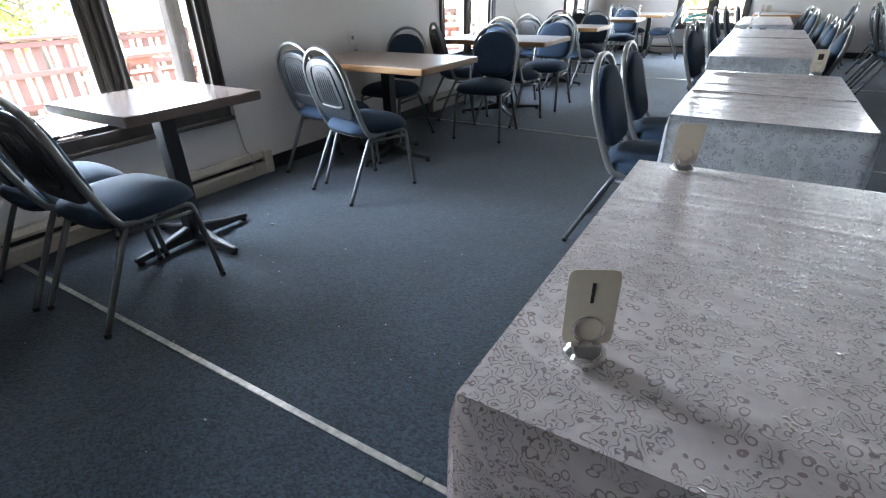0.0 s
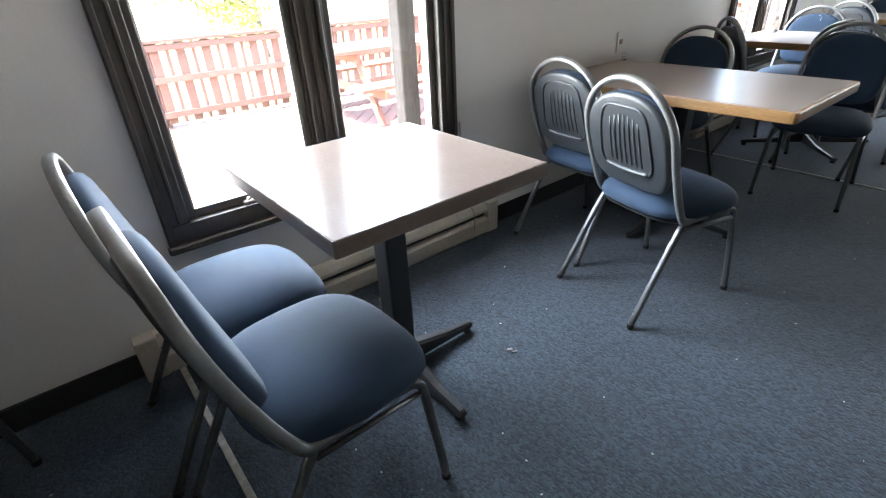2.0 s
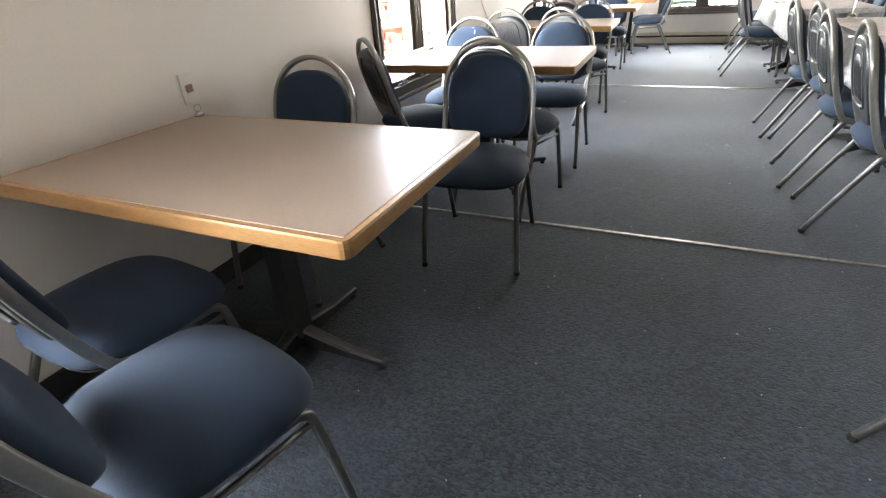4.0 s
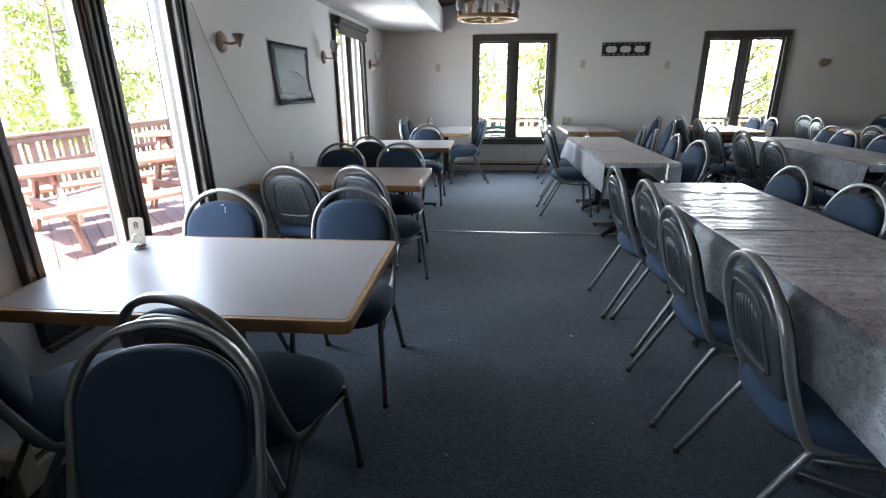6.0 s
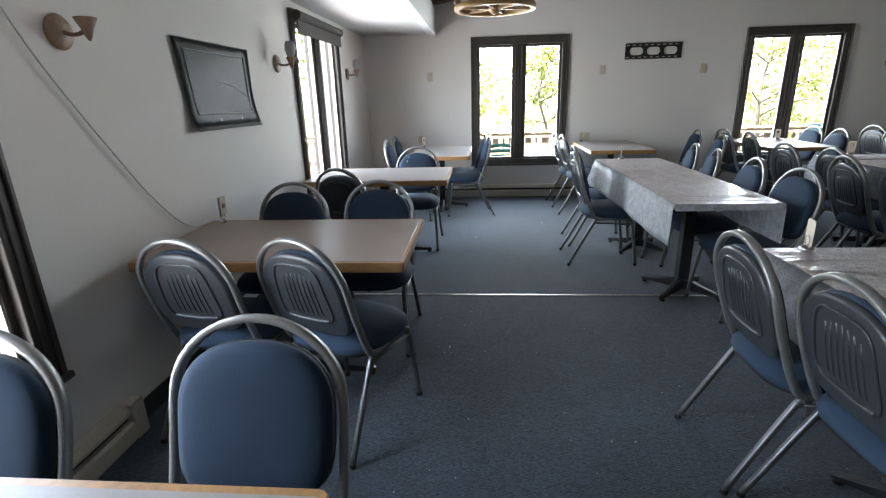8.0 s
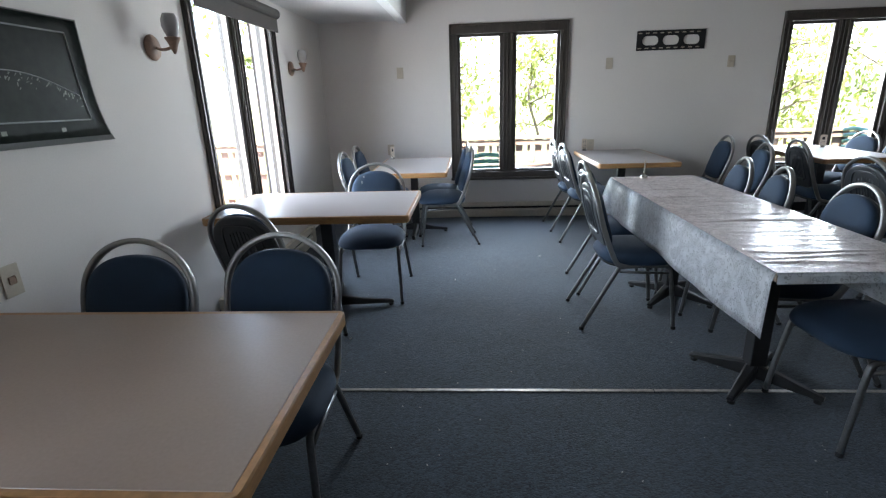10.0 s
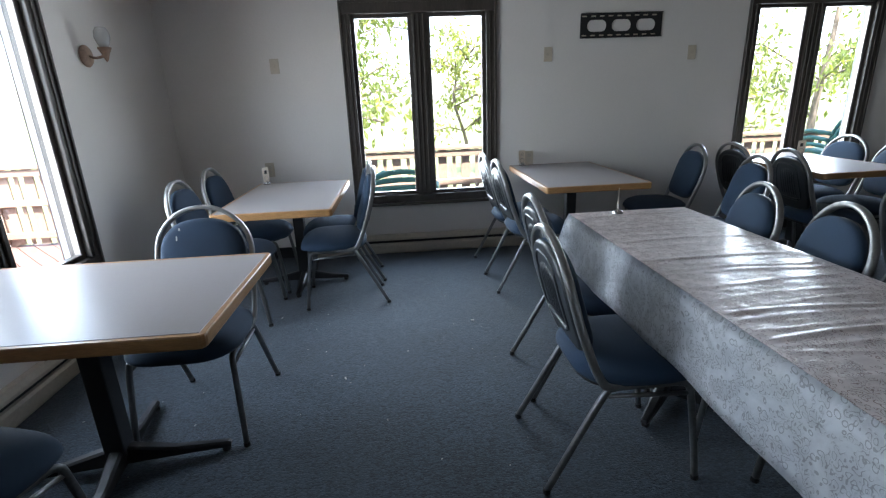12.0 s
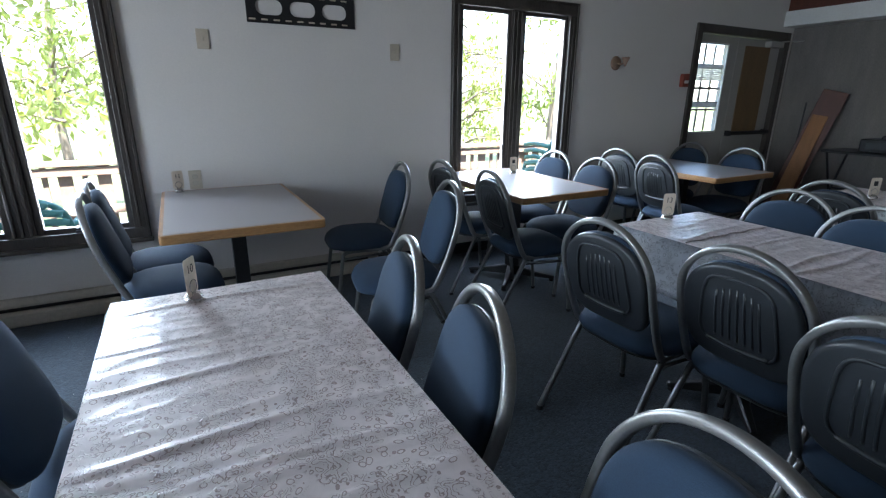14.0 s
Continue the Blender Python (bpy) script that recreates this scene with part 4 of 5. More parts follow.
def sconce(m, shade=True):
    """Back plate against the wall at y = 0, arm out along +y."""
    t = thing("wall_sconce", "turned wooden wall sconce" + (" with opal glass shade" if shade else " with its shade missing"), "wall lamp", "wall sconces", m)
    part("back_plate", lathe(B(), [(0.062, 0.0), (0.064, 0.006), (0.056, 0.016), (0.03, 0.022), (0.012, 0.026)], 28, pose(0, 0.001, 0, -90)), M_SCONCE, t, "", True)
    part("arm", tube(B(), smooth_path([(0, 0.02, 0), (0, 0.06, -0.012), (0, 0.1, -0.004), (0, 0.118, 0.012)], 5), 0.008, 10), M_SCONCE, t, "", True)
    part("cup", lathe(B(), [(0.004, -0.045), (0.012, -0.03), (0.022, 0.0), (0.036, 0.028), (0.038, 0.034), (0.03, 0.036)], 20, Matrix.Translation((0, 0.12, 0.01))), M_SCONCE, t, "", True)
    if shade:
        part("shade", lathe(B(), [(0.022, 0.046), (0.034, 0.07), (0.042, 0.1), (0.04, 0.13), (0.03, 0.152), (0.026, 0.156)], 22, Matrix.Translation((0, 0.12, 0.0))), M_OPAL, t, "white opal tulip shade", True)
    return t


for y, s in ((6.55, False), (8.56, True), (10.6, True)):
    sconce(pose(0, y, 1.655, 0, 0, -90), s)
sconce(pose(6.65, Y1, 1.643, 0, 0, 180), False)


def plate(m, w, h, name, label, cover=None):
    t = thing(name, label, "wall plate", "wall plates", m)
    part("cover", box(B(), -w / 2, w / 2, 0.0, 0.007, -h / 2, h / 2, 0.003, 2), cover or M_PLATE, t)
    return t


for x, z in ((3.135, 1.655), (4.405, 1.635), (0.87, 1.63)):
    p = plate(pose(x, Y1, z, 0, 0, 180), 0.072, 0.115, "wall_plate", "almond wall plate with a dark centre")
    part("toggle", box(B(), -0.005, 0.005, 0.0072, 0.014, -0.011, 0.011, 0.002), M_PLATE, p)
for x in (2.985, 0.72):
    p = plate(pose(x, Y1, 0.80, 0, 0, 180), 0.075, 0.12, "power_outlet", "almond duplex power outlet")
    for z in (-0.022, 0.022):
        part("socket", box(B(), -0.016, 0.016, 0.0072, 0.0095, z - 0.014, z + 0.014, 0.003), M_HEATER, p)
for y, z in ((3.43, 0.847), (7.47, 0.795)):
    p = plate(pose(0, y, z, 0, 0, -90), 0.072, 0.115, "power_outlet", "wall outlet with a dark socket, painted over" if y < 5 else "almond wall outlet with a dark socket", M_WALL if y < 5 else M_PLATE)
    part("socket", box(B(), -0.014, 0.014, 0.0072, 0.0095, -0.013, 0.016, 0.003), M_SCONCE, p, "dark socket")
p = plate(pose(X1, 11.2, 0.42, 0, 0, 90), 0.075, 0.12, "power_outlet", "almond duplex power outlet")
t = thing("fire_alarm_box", "small red fire alarm pull box", "alarm", "", pose(7.64, Y1, 1.51, 0, 0, 180))
part("housing", box(B(), -0.045, 0.045, 0, 0.045, -0.065, 0.065, 0.006, 2), M_RED, t)
part("handle", box(B(), -0.03, 0.03, 0.046, 0.056, -0.03, 0.0, 0.003), M_WHITE, t)


def tv_mount():
    t = thing("tv_wall_mount", "empty black television wall mount plate", "tv mount", "", pose(3.755, Y1 - 0.001, 1.865, 0, 0, 180))
    w, h = 0.705, 0.185
    bm = B()
    holes = []
    for cx in (-0.212, 0.0, 0.212):
        holes.append((cx - 0.082, cx + 0.082, -0.046, 0.046))
    panel_wall(bm, -w / 2, w / 2, -h / 2, h / 2, holes, lambda u, z, d: (u, 0.004 + d, z), 0.005)
    part("plate", bm, M_BLACK, t)
    for cx in (-0.212, 0.0, 0.212):
        for sx in (-1, 1):
            for sz in (-1, 1):
                p0 = (cx + sx * 0.082, sz * 0.046)
                ring = [p0] + [(p0[0] - sx * 0.042 + sx * 0.042 * math.cos(radians(a)), p0[1] - sz * 0.042 + sz * 0.042 * math.sin(radians(a))) for a in (0, 22, 45, 68, 90)]
                part("corner", loft(B(), [[(x, y, z) for x, z in ring] for y in (0.0041, 0.0089)]), M_BLACK, t)
    for z in (-h / 2, h / 2):
        part("flange", box(B(), -w / 2, w / 2, 0.0092, 0.026, z - 0.004, z + 0.004, 0.002), M_BLACK, t)
        for k in range(9):
            x = -0.3 + 0.075 * k
            part("slot", box(B(), x, x + 0.04, 0.0092, 0.0106, z * 0.8 - 0.005, z * 0.8 + 0.005, 0.002), M_PLATE, t)


tv_mount()


def poster():
    t = thing("wall_poster", "curling glossy poster of a dark globe, pale frame line", "poster", "", pose(0.004, 7.665, 1.476, 0, 0, -90))
    w, h = 0.80, 0.48

    def bow(u, v):
        """Where a point of the sheet hangs: it leans a little and lifts off the wall at its lower corners."""
        curl = 0.006 + 0.03 * max(0, -v / (h / 2)) ** 3 * (0.4 + 0.6 * abs(u) / (w / 2)) + 0.018 * max(0, (u * -1) / (w / 2)) ** 2 * max(0, v / (h / 2))
        return (u + 0.13 * v, curl, v + 0.01 * u)

    def sheet(a0, a1, c0, c1, lift):
        bm = B()
        n = 14
        g = []
        for j in range(n + 1):
            row = []
            for i in range(n + 1):
                x, y, z = bow(a0 + (a1 - a0) * i / n, c0 + (c1 - c0) * j / n)
                row.append(bm.verts.new((x, y + lift, z)))
            g.append(row)
        for j in range(n):
            for i in range(n):
                bm.faces.new((g[j][i], g[j][i + 1], g[j + 1][i + 1], g[j + 1][i]))
        bmesh.ops.solidify(bm, geom=list(bm.faces), thickness=0.0006)
        return bm

    def line(pts, r):
        out = []
        for p, q in zip(pts, pts[1:]):
            for k in range(8):
                x, y, z = bow(p[0] + (q[0] - p[0]) * k / 8, p[1] + (q[1] - p[1]) * k / 8)
                out.append((x, y + 0.0024, z))
        x, y, z = bow(*pts[-1])
        return tube(B(), out + [(x, y + 0.0024, z)], r, 5)
    sh = part("paper", sheet(-w / 2, w / 2, -h / 2, h / 2, 0.0), M_POSTERW, t, "white paper edge", True)
    part("picture", sheet(-w / 2 + 0.008, w / 2 - 0.004, -h / 2 + 0.022, h / 2 - 0.006, 0.0012), M_POSTER, sh, "dark green-black picture", True)
    fu, f0, f1 = 0.325, -0.15, 0.185
    part("frame_line", line([(-fu, f0), (fu, f0), (fu, f1), (-fu, f1), (-fu, f0)], 0.0035), M_POSTERW, sh, "thin pale frame line")
    arc = [(-0.31 + 0.035 * k, -0.075 + 0.105 * math.sin(math.pi * (k + 1.2) / 20)) for k in range(11)]
    part("globe_rim", line(arc, 0.0022), M_POSTERW, sh, "thin pale arc of the globe's rim")
    rp = random.Random(21)
    fl = B()
    for k in range(46):
        i = rp.randrange(11)
        x, y, z = bow(arc[i][0] + rp.uniform(-0.02, 0.02), arc[i][1] - abs(rp.gauss(0, 0.022)) - 0.004)
        obox(fl, pose(x, y + 0.0022, z, 0, rp.uniform(0, 90), 0), rp.uniform(0.004, 0.016), 0.0008, rp.uniform(0.002, 0.006))
    part("cloud_flecks", fl, M_POSTERF, sh, "dim pale cloud flecks on the globe")
    for u in (-0.16, 0.1):
        x, y, z = bow(u, -0.185)
        part("caption_mark", obox(B(), pose(x, y + 0.002, z), 0.022, 0.001, 0.016), M_POSTERF, sh, "small unreadable caption mark")


poster()
wire_pts = [(0.012, 6.26, 1.84), (0.012, 6.42, 1.55), (0.012, 6.66, 1.22), (0.012, 6.88, 0.95), (0.012, 7.12, 0.76), (0.012, 7.4, 0.74)]
tagged(part("wall_wire", tube(B(), smooth_path(wire_pts, 6), 0.0035, 6), M_WIRE, None, "", True), "thin pale wire sagging across the wall", "cable")
t = tagged(part("heater_wire", tube(B(), smooth_path([(0.006, 2.125, 0.62), (0.006, 2.13, 0.42), (0.01, 2.15, 0.22), (0.05, 2.155, 0.172), (0.066, 2.158, 0.14), (0.066, 2.16, 0.03)], 5), 0.003, 6), M_GASKET, None, "", True), "thin wire from window to heater", "cable")


def chandelier():
    t = thing("wagon_wheel_chandelier", "honey-coloured wagon wheel chandelier with glass candle shades", "chandelier", "", pose(1.66, 8.8, 1.97))
    rim = [(0.29 * math.cos(2 * math.pi * k / 40), 0.29 * math.sin(2 * math.pi * k / 40), 0.045) for k in range(40)]
    part("rim", tube(B(), rim, 0.02, 8, closed=True, square=True), M_WHEEL, t, "", True)
    part("hub", lathe(B(), [(0.012, 0.0), (0.03, 0.008), (0.045, 0.025), (0.05, 0.06), (0.035, 0.085), (0.015, 0.1)], 20), M_WHEEL, t, "", True)
    for k in range(6):
        w = math.pi / 3 * k + 0.25
        c, s = math.cos(w), math.sin(w)
        part("spoke", tube(B(), [(0.04 * c, 0.04 * s, 0.045), (0.28 * c, 0.28 * s, 0.045)], 0.012, 8), M_WHEEL, t)
        lamp = part("candle_holder", lathe(B(), [(0.02, 0.066), (0.028, 0.08), (0.022, 0.1), (0.016, 0.105)], 14, Matrix.Translation((0.29 * c, 0.29 * s, 0))), M_SCONCE, t, "", True)
        part("shade", lathe(B(), [(0.018, 0.105), (0.032, 0.13), (0.038, 0.165), (0.034, 0.2), (0.026, 0.215)], 16, Matrix.Translation((0.29 * c, 0.29 * s, 0))), M_OPAL, lamp, "white glass shade", True)
    for k in range(3):
        w = 2 * math.pi / 3 * k + 0.5
        part("chain", tube(B(), [(0.27 * math.cos(w), 0.27 * math.sin(w), 0.06), (0.02 * math.cos(w), 0.02 * math.sin(w), 0.48)], 0.007, 6), M_WHEEL, t)
    top = roof_z(1.66) - 1.97
    part("hanging_rod", tube(B(), [(0, 0, 0.46), (0, 0, top + 0.03)], 0.008, 8), M_BLACK, t)


chandelier()

# ---- number cards on the tables ----


def card(x, y, turn, number="", z=0.7565, blank=False, lean=0.0):
    t = thing("table_number", ("cream table number card reading %s in a chrome holder" % number) if number else "cream table number card in a chrome holder", "table card", "table number cards", pose(x, y, z, 0, 0, turn))
    part("base", lathe(B(), [(0.024, 0.0), (0.028, 0.004), (0.027, 0.012), (0.019, 0.022), (0.008, 0.027)], 24), M_CHROME, t, "chrome dome base", True)
    loop = [(0.019 * math.cos(2 * math.pi * k / 20), -0.003, 0.045 + 0.019 * math.sin(2 * math.pi * k / 20)) for k in range(20)]
    part("wire_loop", tube(B(), loop, 0.0014, 6, closed=True, up=(0, 1, 0)), M_CHROME, t, "", True)
    loop2 = [(a, 0.0035, c) for a, b, c in loop]
    part("wire_loop", tube(B(), loop2, 0.0014, 6, closed=True, up=(0, 1, 0)), M_CHROME, t, "", True)
    bm = B()
    ol = superellipse(0.0315, 0.054, 9, 28, 0, 0.076)
    loft(bm, [[(u, yy + lean * (v - 0.05) * 0.3, v) for u, v in ol] for yy in (-0.0006, 0.0006)])
    cd = part("card", bm, M_CARD, t, "cream card")
    if number:
        cu = bpy.data.curves.new("digits", "FONT")
        cu.body = number
        cu.size = 0.042 if len(number) == 1 else 0.036
        cu.align_x, cu.align_y = "CENTER", "CENTER"
        cu.extrude = 0.0002
        tmp = bpy.data.objects.new("digits", cu)
        scene.collection.objects.link(tmp)
        dg = bpy.context.evaluated_depsgraph_get()
        me = bpy.data.meshes.new_from_object(tmp.evaluated_get(dg))
        bpy.data.objects.remove(tmp)
        for side in (0, 1):
            ob = new("digits", me)
            if not me.materials:
                me.materials.append(M_INK)
            else:
                me.materials[0] = M_INK
            ob.parent = cd
            ob.matrix_basis = pose(0, (-0.0012, 0.0012)[side] + lean * 0.012, 0.096, 90, 0, 180 * side)
    else:
        if not blank:
            part("mark", box(B(), -0.012, 0.012, -0.0016, -0.0008, 0.08, 0.108), M_INK, cd, "dark unreadable number")
    return t


card(2.902, 0.479, 28, "1")
card(2.905, 1.313, 15, blank=True, lean=-1.2)
card(3.285, 3.23, 10)
card(0.232, 5.195, 8, "8", z=0.752, lean=0.5)
card(2.865, 6.69, 82)
card(2.895, 9.56, 62, "10")
card(2.885, 11.46, 15, "11", z=0.752)
card(5.235, 11.21, -10, z=0.752)
card(5.01, 9.61, -22, "13")
card(6.60, 9.40, -30)
card(0.81, 11.12, 60, z=0.752)



def empty_holder(x, y, turn):
    """A card holder that has lost its card."""
    t = thing("card_holder", "small chrome card holder with no card in it", "card holder", "empty card holders", pose(x, y, 0.7505, 0, 0, turn))
    part("base", lathe(B(), [(0.017, 0.0), (0.02, 0.004), (0.019, 0.009), (0.012, 0.016), (0.005, 0.02)], 20), M_CHROME, t, "", True)
    loop = [(0.013 * math.cos(2 * math.pi * k / 18), 0.0, 0.032 + 0.013 * math.sin(2 * math.pi * k / 18)) for k in range(18)]
    part("wire_loop", tube(B(), loop, 0.0013, 6, closed=True, up=(0, 1, 0)), M_CHROME, t, "", True)
    return t


empty_holder(0.12, 7.245, 25)
empty_holder(0.06, 3.395, 70)

# ---- things along the side wall ----
t = thing("leaning_plank", "dark red wooden plank leaning on the wall", "plank", "leaning planks")


def lean(t, name, foot, head, wide, thick, material, side):
    """A board from foot to head, its width along side."""
    f, h, s = Vector(foot), Vector(head), Vector(side).normalized()
    ax = (h - f).normalized()
    s = (s - ax * s.dot(ax)).normalized()
    nrm = ax.cross(s)
    m = Matrix((s, nrm, ax)).transposed().to_4x4()
    m.translation = (f + h) / 2
    return part(name, obox(B(), m, wide, thick, (h - f).length, 0.003), material, t)


lean(t, "board", (9.12, 11.25, 0.02), (9.40, 10.98, 1.42), 0.24, 0.03, M_REDWOOD, (0.3, -1, 0))
t2 = thing("leaning_plank", "orange-brown wooden plank leaning beside the red one", "plank", "leaning planks")
lean(t2, "board", (8.98, 11.16, 0.02), (9.33, 11.05, 1.16), 0.15, 0.03, M_ORANGE, (0.3, -1, 0))
t = thing("wall_rod", "thin dark rod leaning on the wall", "rod")
part("rod", tube(B(), [(9.44, 11.32, 0.01), (9.485, 11.3, 1.3)], 0.008, 8), M_BLACK, t)


def stand(x, y):
    t = thing("folding_stand", "black folding stand with crossed legs", "stand", "", pose(x, y, 0))
    part("top", box(B(), -0.25, 0.25, -0.45, 0.45, 0.8, 0.825, 0.006), M_BLACK, t)
    for s in (-0.38, 0.38):
        part("leg", tube(B(), [(-0.22, s, 0.01), (0.2, s, 0.8)], 0.012, 8), M_BLACK, t)
        part("leg", tube(B(), [(0.22, s + 0.03, 0.01), (-0.2, s + 0.03, 0.8)], 0.012, 8), M_BLACK, t)
    part("brace", tube(B(), [(0, -0.38, 0.41), (0, 0.41, 0.41)], 0.009, 8), M_BLACK, t)
    c = thing("equipment_case", "black equipment case with a grey front", "case", "", pose(x + 0.02, y - 0.05, 0.8255))
    part("body", box(B(), -0.16, 0.16, -0.22, 0.22, 0, 0.13, 0.02, 3), M_BLACK, c)
    part("front", box(B(), -0.168, -0.1605, -0.16, 0.16, 0.03, 0.1, 0.003), M_SHELL, c)
    part("handle", tube(B(), smooth_path([(0, -0.1, 0.128), (0, -0.08, 0.155), (0, 0.08, 0.155), (0, 0.1, 0.128)], 4), 0.008, 8), M_BLACK, c)


stand(9.2, 10.35)

# marks on two chair backs
for seat, spots in ((9, ((-0.03, 0.40, 0.004, 0.03), (-0.018, 0.425, 0.014, 0.004), (-0.06, 0.30, 0.016, 0.009))), (16, ((0.10, 0.36, 0.006, 0.02), (0.085, 0.40, 0.006, 0.012)))):
    for u, v, w, h in spots:
        bm = B()
        obox(bm, Matrix.Translation(back_point(u, v, 0.0475)) @ pose(0, 0, 0, 16), w, 0.004, h, 0.001)
        part("tape_scrap", bm, M_LINT, CHAIR_USED[seat], "small white scrap of tape")

# ---- lint on the carpet ----
rnd = random.Random(4)
bm = B()
for k in range(420):
    x, y = rnd.uniform(0.15, 4.0), rnd.uniform(0.2, 11.3)
    s = rnd.uniform(0.0015, 0.0045) * (1.6 if k % 17 == 0 else 1)
    obox(bm, pose(x, y, 0.002 + s * 0.3, 0, 0, rnd.uniform(0, 180)), s * rnd.uniform(1, 2.4), s, 0.0018)
for x, y in ((0.81, 1.64), (0.83, 1.645), (1.01, 10.28), (0.9, 8.53), (2.23, 10.05), (1.5, 9.49), (1.37, 7.22), (2.19, 5.94)):
    obox(bm, pose(x, y, 0.004, 0, 0, x * 70), 0.02, 0.008, 0.006, 0.001)
tagged(link(bm, "carpet_lint", M_LINT), "scattered pale lint and crumbs on the carpet", "lint", "", "stuff")

# ---- outdoors ----
gb = B()
n = 40
gv = [[gb.verts.new((-400 + 800 * i / n, -400 + 800 * j / n, -0.75 - 0.0)) for i in range(n + 1)] for j in range(n + 1)]
for j in range(n):
    for i in range(n):
        gb.faces.new((gv[j][i], gv[j][i + 1], gv[j + 1][i + 1], gv[j + 1][i]))
structure("ground", gb, M_GRASS, "sunlit grass and brush")
DZ = -0.12
DX, DY = -4.5, 13.05


def rail(a, b, name, wood, label):
    """A deck rail from a to b with posts, three rails and wide and narrow pickets."""
    t = thing(name, label, "railing", "deck railings")
    A, Bv = Vector((*a, 0)), Vector((*b, 0))
    L = (Bv - A).length
    ang = math.degrees(math.atan2(b[1] - a[1], b[0] - a[0]))
    t.matrix_basis = pose(a[0], a[1], DZ, 0, 0, ang)
    part("cap_rail", box(B(), -0.05, L + 0.05, -0.07, 0.07, 0.88, 0.918, 0.005), wood, t)
    for z in (0.1, 0.47, 0.8):
        part("rail", box(B(), 0, L, -0.055, -0.02, z, z + 0.07, 0.004), wood, t)
    k = 0
    wide = bpy.data.meshes.new("picket")
    bm = box(B(), -0.05, 0.05, -0.0195, 0.002, 0.03, 0.878, 0.003)
    bm.to_mesh(wide)
    bm.free()
    wide.materials.append(wood)
    slim = bpy.data.meshes.new("picket")
    bm = box(B(), -0.02, 0.02, -0.0195, 0.002, 0.03, 0.878, 0.003)
    bm.to_mesh(slim)
    bm.free()
    slim.materials.append(wood)
    x = 0.08
    while x < L:
        p = new("picket", wide if k % 2 == 0 else slim)
        p.parent = t
        p.matrix_basis = pose(x, 0, 0)
        x += 0.135
        k += 1
    x = 0.0
    while x <= L + 0.01:
        part("post", box(B(), x - 0.045, x + 0.045, 0.004, 0.094, -0.6, 0.878, 0.004), wood, t)
        x += L / max(1, round(L / 1.9))
    return t


rail((DX, -4.0), (DX, DY), "deck_railing", M_RAIL, "red-stained wooden deck railing with vertical pickets")
rail((DX, DY), (10.5, DY), "deck_railing", M_RAILN, "wooden deck railing with vertical pickets, sunlight put into its tan colour")

# diagonal deck boards, cut to the deck's outline
deck = tagged(new("deck"), "red-stained wooden deck of diagonal boards", "deck", "", "structure")
BW = 0.142
d = Vector((-0.7071, 0.7071, 0))
nrm = Vector((0.7071, 0.7071, 0))


def clip(poly, ax, lim, keep_less):
    out = []
    for i, p in enumerate(poly):
        q = poly[(i + 1) % len(poly)]
        pi, qi = (p[ax] <= lim) == keep_less, (q[ax] <= lim) == keep_less
        if pi:
            out.append(p)
        if pi != qi:
            s = (lim - p[ax]) / (q[ax] - p[ax])
            out.append((p[0] + s * (q[0] - p[0]), p[1] + s * (q[1] - p[1])))
    return out


def board(poly):
    if len(poly) < 3:
        return
    area = abs(sum(p[0] * q[1] - q[0] * p[1] for p, q in zip(poly, poly[1:] + poly[:1]))) / 2
    if area < 0.004:
        return
    bm = loft(B(), [[(x, y, z) for x, y in poly] for z in (DZ - 0.04, DZ)])
    part("deck_board", bm, M_DECK, deck)


k = -62
while k * BW < 19:
    c0, c1 = k * BW, (k + 1) * BW - 0.008
    p = [nrm * c0 + d * -40, nrm * c1 + d * -40, nrm * c1 + d * 40, nrm * c0 + d * 40]
    base = [(v.x, v.y) for v in p]
    west = clip(clip(clip(clip(base, 0, -WT - 0.03, True), 0, DX - 0.1, False), 1, -3.9, False), 1, DY + 0.1, True)
    north = clip(clip(clip(clip(base, 0, -WT - 0.022, False), 0, 10.5, True), 1, Y1 + WT + 0.03, False), 1, DY + 0.1, True)
    board(west)
    board(north)
    k += 1
skirt_bm = box(B(), DX - 0.1, -WT - 0.03, -3.9, DY + 0.1, DZ - 0.2, DZ - 0.05)
box(skirt_bm, -WT - 0.02, 10.5, Y1 + WT + 0.03, DY + 0.1, DZ - 0.2, DZ - 0.05)
structure("deck_frame", skirt_bm, M_WEATHER, "dark deck framing")


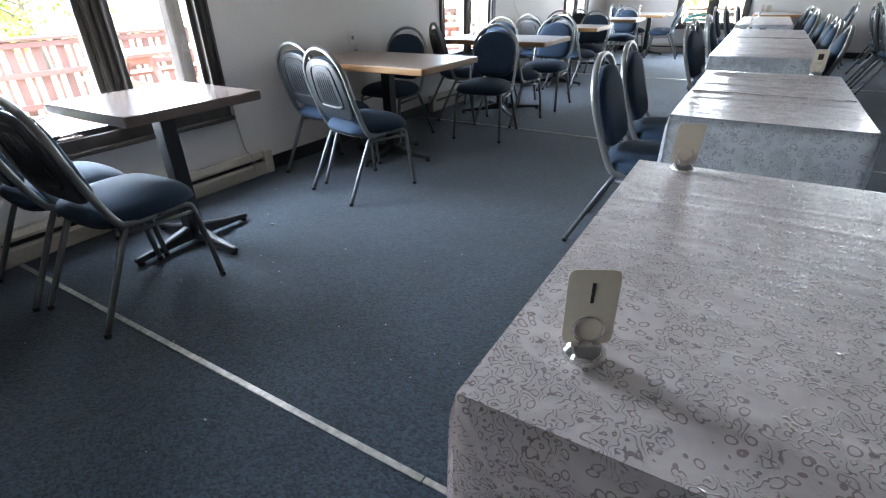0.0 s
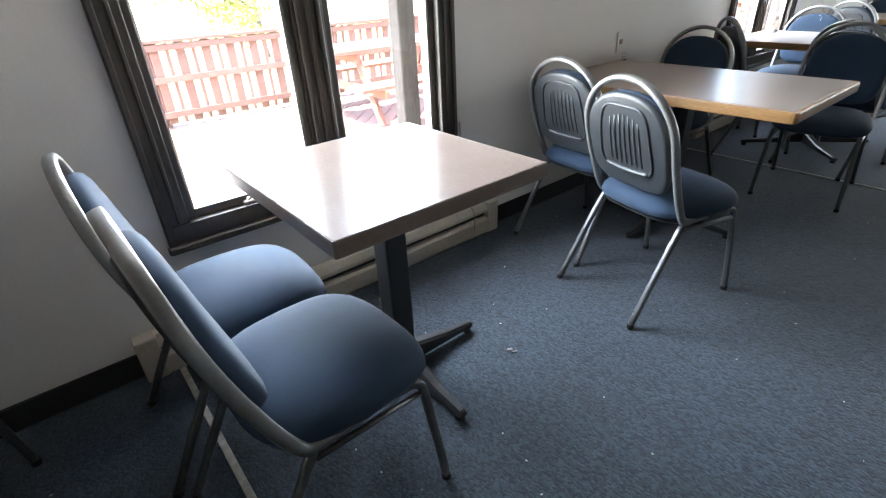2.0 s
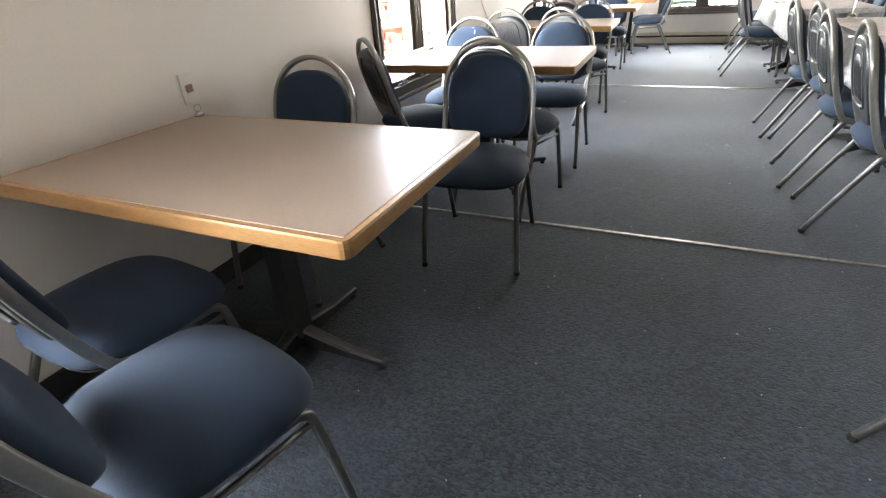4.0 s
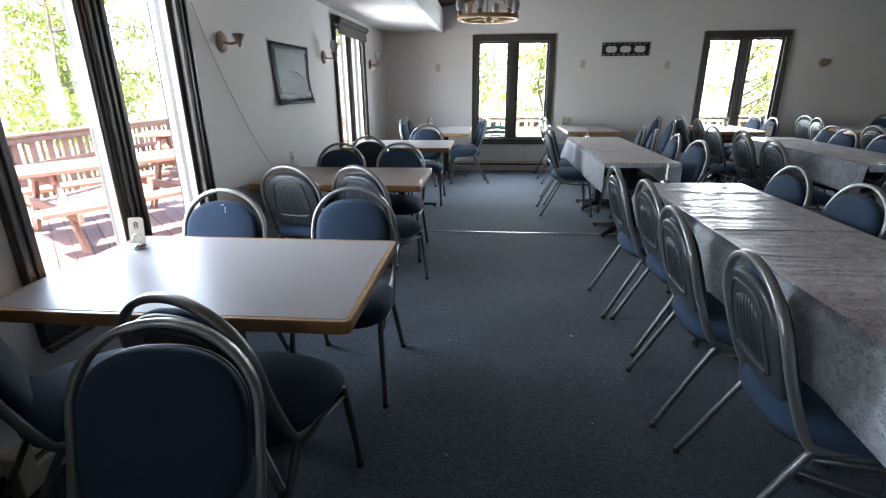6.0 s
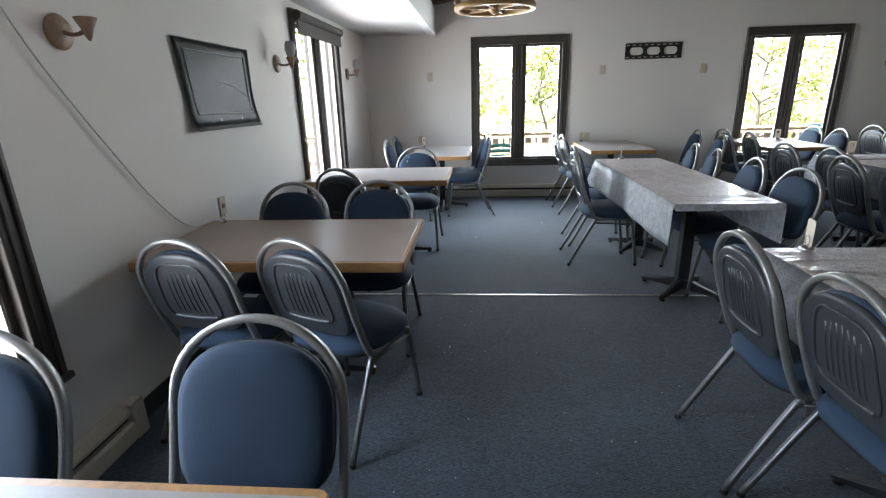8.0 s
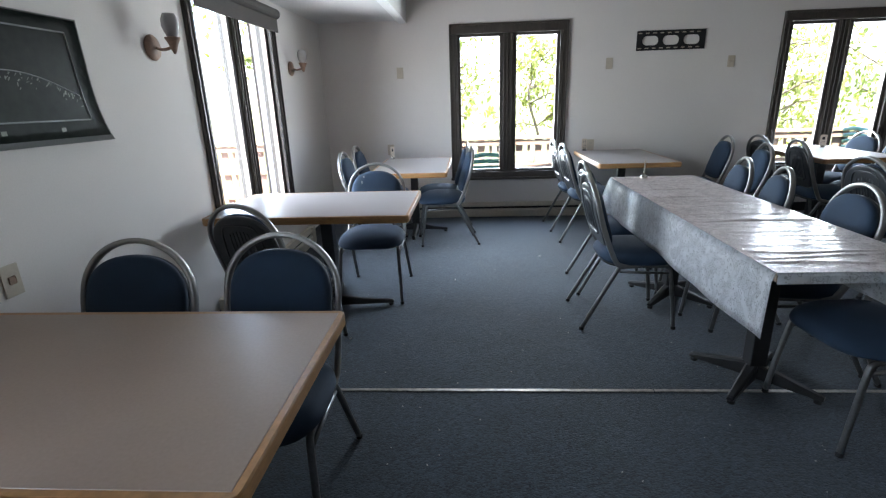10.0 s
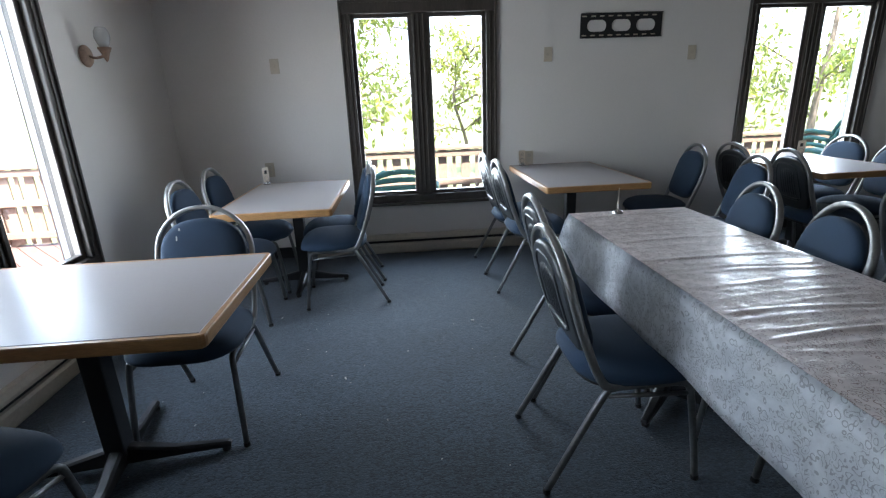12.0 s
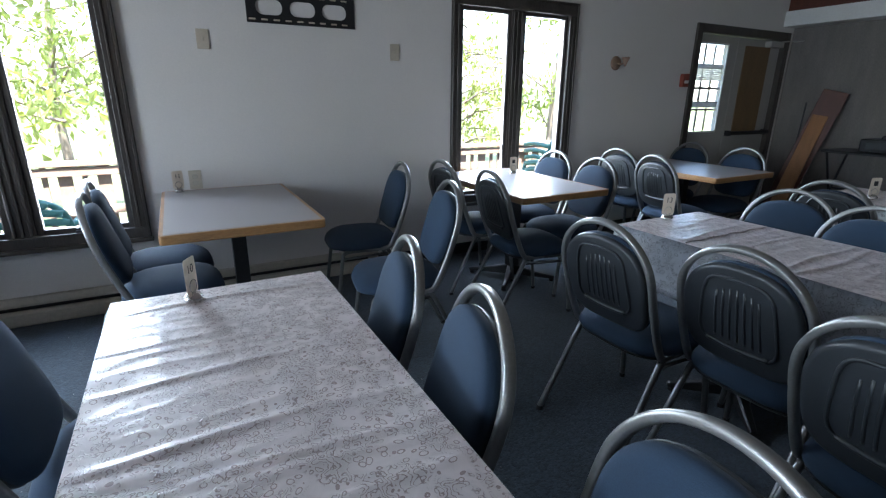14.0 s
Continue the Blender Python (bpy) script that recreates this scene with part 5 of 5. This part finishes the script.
def picnic(x, y, turn):
    t = thing("picnic_table", "red-brown wooden picnic table on the deck", "picnic table", "picnic tables", pose(x, y, DZ, 0, 0, turn))
    for k in range(5):
        part("top_plank", box(B(), -0.9, 0.9, -0.36 + 0.146 * k, -0.36 + 0.146 * k + 0.138, 0.72, 0.76, 0.004), M_PICNIC, t)
    for s in (-1, 1):
        for k in range(2):
            y0 = s * 0.69 - 0.14 + 0.142 * k
            part("bench_plank", box(B(), -0.9, 0.9, y0, y0 + 0.136, 0.42, 0.46, 0.004), M_PICNIC, t)
    for x in (-0.62, 0.62):
        part("bench_bearer", box(B(), x - 0.02, x + 0.02, -0.84, 0.84, 0.33, 0.419, 0.004), M_PICNIC, t)
        part("top_bearer", box(B(), x - 0.02, x + 0.02, -0.35, 0.35, 0.63, 0.719, 0.004), M_PICNIC, t)
        for s in (-1, 1):
            bm = B()
            f, h = Vector((x + 0.041, s * 0.66, 0.0)), Vector((x + 0.041, s * 0.22, 0.715))
            loft(bm, [[f + Vector((dx, dy, 0)) for dx, dy in ((-0.02, -0.05), (0.02, -0.05), (0.02, 0.05), (-0.02, 0.05))], [h + Vector((dx, dy, 0)) for dx, dy in ((-0.02, -0.05), (0.02, -0.05), (0.02, 0.05), (-0.02, 0.05))]])
            part("leg", bm, M_PICNIC, t)
    return t


picnic(-3.2, 3.9, 90)
picnic(-2.4, 8.3, 60)
picnic(-3.3, 11.6, 20)


def resin_chair(x, y, turn, count, wide=1.0, low=1.0):
    """A stack of green resin garden chairs."""
    for k in range(count):
        z = DZ + 0.075 * k
        t = thing("garden_chair", "green moulded resin garden chair, stacked on the deck", "chair", "stacked garden chairs", pose(x, y + 0.012 * k, z, 0, 0, turn) @ Matrix.Diagonal((wide, 1, low, 1)))
        bm = B()
        ol = superellipse(0.25, 0.24, 3.5, 28)
        loft(bm, [[(u, v, 0.40) for u, v in ol], [(u * 1.02, v * 1.02, 0.415) for u, v in ol], [(u * 0.9, v * 0.9, 0.418) for u, v in ol], [(u * 0.4, v * 0.4, 0.41) for u, v in ol]])
        part("seat", bm, M_GREENP, t, "", True)
        for j in range(5):
            rr = 0.16 + 0.1 * j / 4
            z0 = 0.5 + 0.075 * j
            pts = []
            for i in range(15):
                w = radians(205 + 130 * i / 14)
                half = (0.235, 0.25, 0.25, 0.235, 0.19)[j]
                u = -half + 2 * half * i / 14
                pts.append((u, -0.2 - 0.09 * (1 - (u / 0.26) ** 2) - 0.035 * j, z0 + 0.03 * (1 - (u / half) ** 2) * (j / 2)))
            part("back_slat", tube(B(), pts, 0.03, 8, flat=0.3, up=(0, 0, 1)), M_GREENP, t, "", True)
        for s in (-1, 1):
            part("back_post", tube(B(), smooth_path([(s * 0.24, -0.19, 0.4), (s * 0.25, -0.24, 0.6), (s * 0.22, -0.3, 0.76), (s * 0.12, -0.36, 0.86)], 4), 0.02, 8), M_GREENP, t, "", True)
            part("arm", tube(B(), smooth_path([(s * 0.26, -0.24, 0.62), (s * 0.28, 0.0, 0.64), (s * 0.27, 0.2, 0.61)], 4), 0.025, 8, flat=0.5), M_GREENP, t, "", True)
            for fy in (-1, 1):
                part("leg", tube(B(), [(s * 0.27, fy * 0.25, 0.0 if k == 0 else 0.12), (s * 0.235, fy * 0.2, 0.41)], 0.022, 8), M_GREENP, t, "", True)


resin_chair(1.84, 12.45, 0, 1, 1.35, 0.92)
resin_chair(6.86, 12.6, 0, 5)

# ---- trees ----


def tree(x, y, h, spread, seed, leaf, n=2600):
    rd = random.Random(seed)
    t = thing("tree", "leafy deciduous tree in bright sunlight", "tree", "trees round the deck", pose(x, y, -0.75))
    bm = B()
    trunk = smooth_path([(0, 0, 0), (rd.uniform(-.1, .1), rd.uniform(-.1, .1), h * 0.25), (rd.uniform(-.3, .3), rd.uniform(-.3, .3), h * 0.6), (rd.uniform(-.4, .4), rd.uniform(-.4, .4), h * 0.92)], 4)
    rings = []
    for i, p in enumerate(trunk):
        r = 0.035 * h * 0.45 * (1 - 0.9 * i / len(trunk)) + 0.01
        rings.append([(p.x + r * math.cos(2 * math.pi * q / 8), p.y + r * math.sin(2 * math.pi * q / 8), p.z) for q in range(8)])
    loft(bm, rings)
    tips = []
    for k in range(16):
        i = rd.randint(3, len(trunk) - 1)
        p = trunk[i]
        w = rd.uniform(0, 6.28)
        ln = spread * rd.uniform(0.5, 1.0) * (1.15 - 0.5 * i / len(trunk))
        e = p + Vector((math.cos(w) * ln, math.sin(w) * ln, rd.uniform(0.05, 0.5) * ln))
        mid = (p + e) / 2 + Vector((0, 0, 0.12 * ln))
        tube(bm, [p, mid, e], 0.02 + 0.004 * h * 0.3, 5)
        tips += [(p + e) / 2, mid, e, e]
    part("trunk", bm, M_BARK, t, "", True)
    verts, faces = [], []
    clumps = [(c, rd.uniform(0.35, 0.8) * spread * 0.45) for c in tips]
    for k in range(n):
        c, r = clumps[rd.randrange(len(clumps))]
        v = Vector((rd.gauss(0, 1), rd.gauss(0, 1), rd.gauss(0, 0.8))) * (r * 0.55)
        p = c + v
        s = rd.uniform(0.05, 0.11) * (0.7 + h * 0.06)
        q = Euler((rd.uniform(0, 6.3), rd.uniform(0, 6.3), rd.uniform(0, 6.3))).to_matrix()
        b = len(verts)
        for u, w in ((-s, 0), (0, -s * 0.5), (s * 1.2, 0), (0, s * 0.5)):
            verts.append(tuple(p + q @ Vector((u, w, 0.15 * abs(u)))))
        faces.append((b, b + 1, b + 2, b + 3))
    me = bpy.data.meshes.new("crown")
    me.from_pydata(verts, [], faces)
    me.materials.append(leaf)
    ob = new("crown", me)
    ob.parent = t
    return t


tree(0.7, 17.5, 6.5, 2.2, 1, M_LEAF2, 2100)
tree(0.2, 25.0, 8.0, 3.2, 11, M_LEAF, 1900)
tree(3.6, 21.0, 3.6, 1.5, 2, M_LEAF2, 1500)
tree(9.4, 19.5, 4.0, 1.8, 3, M_LEAF2, 1300)
tree(-3.2, 21.0, 7.0, 2.8, 4, M_LEAF, 2400)
tree(-9.5, 15.5, 5.0, 2.6, 5, M_LEAF, 4500)
tree(-13.0, 21.0, 6.5, 3.2, 6, M_LEAF2, 4200)
tree(-15.0, 7.0, 5.5, 3.0, 7, M_LEAF, 4200)
tree(-17.0, 0.5, 6.0, 3.2, 8, M_LEAF2, 4200)
tree(-12.5, -5.0, 5.5, 3.0, 9, M_LEAF, 3600)
tree(13.0, 20.0, 6.5, 3.0, 10, M_LEAF, 3600)
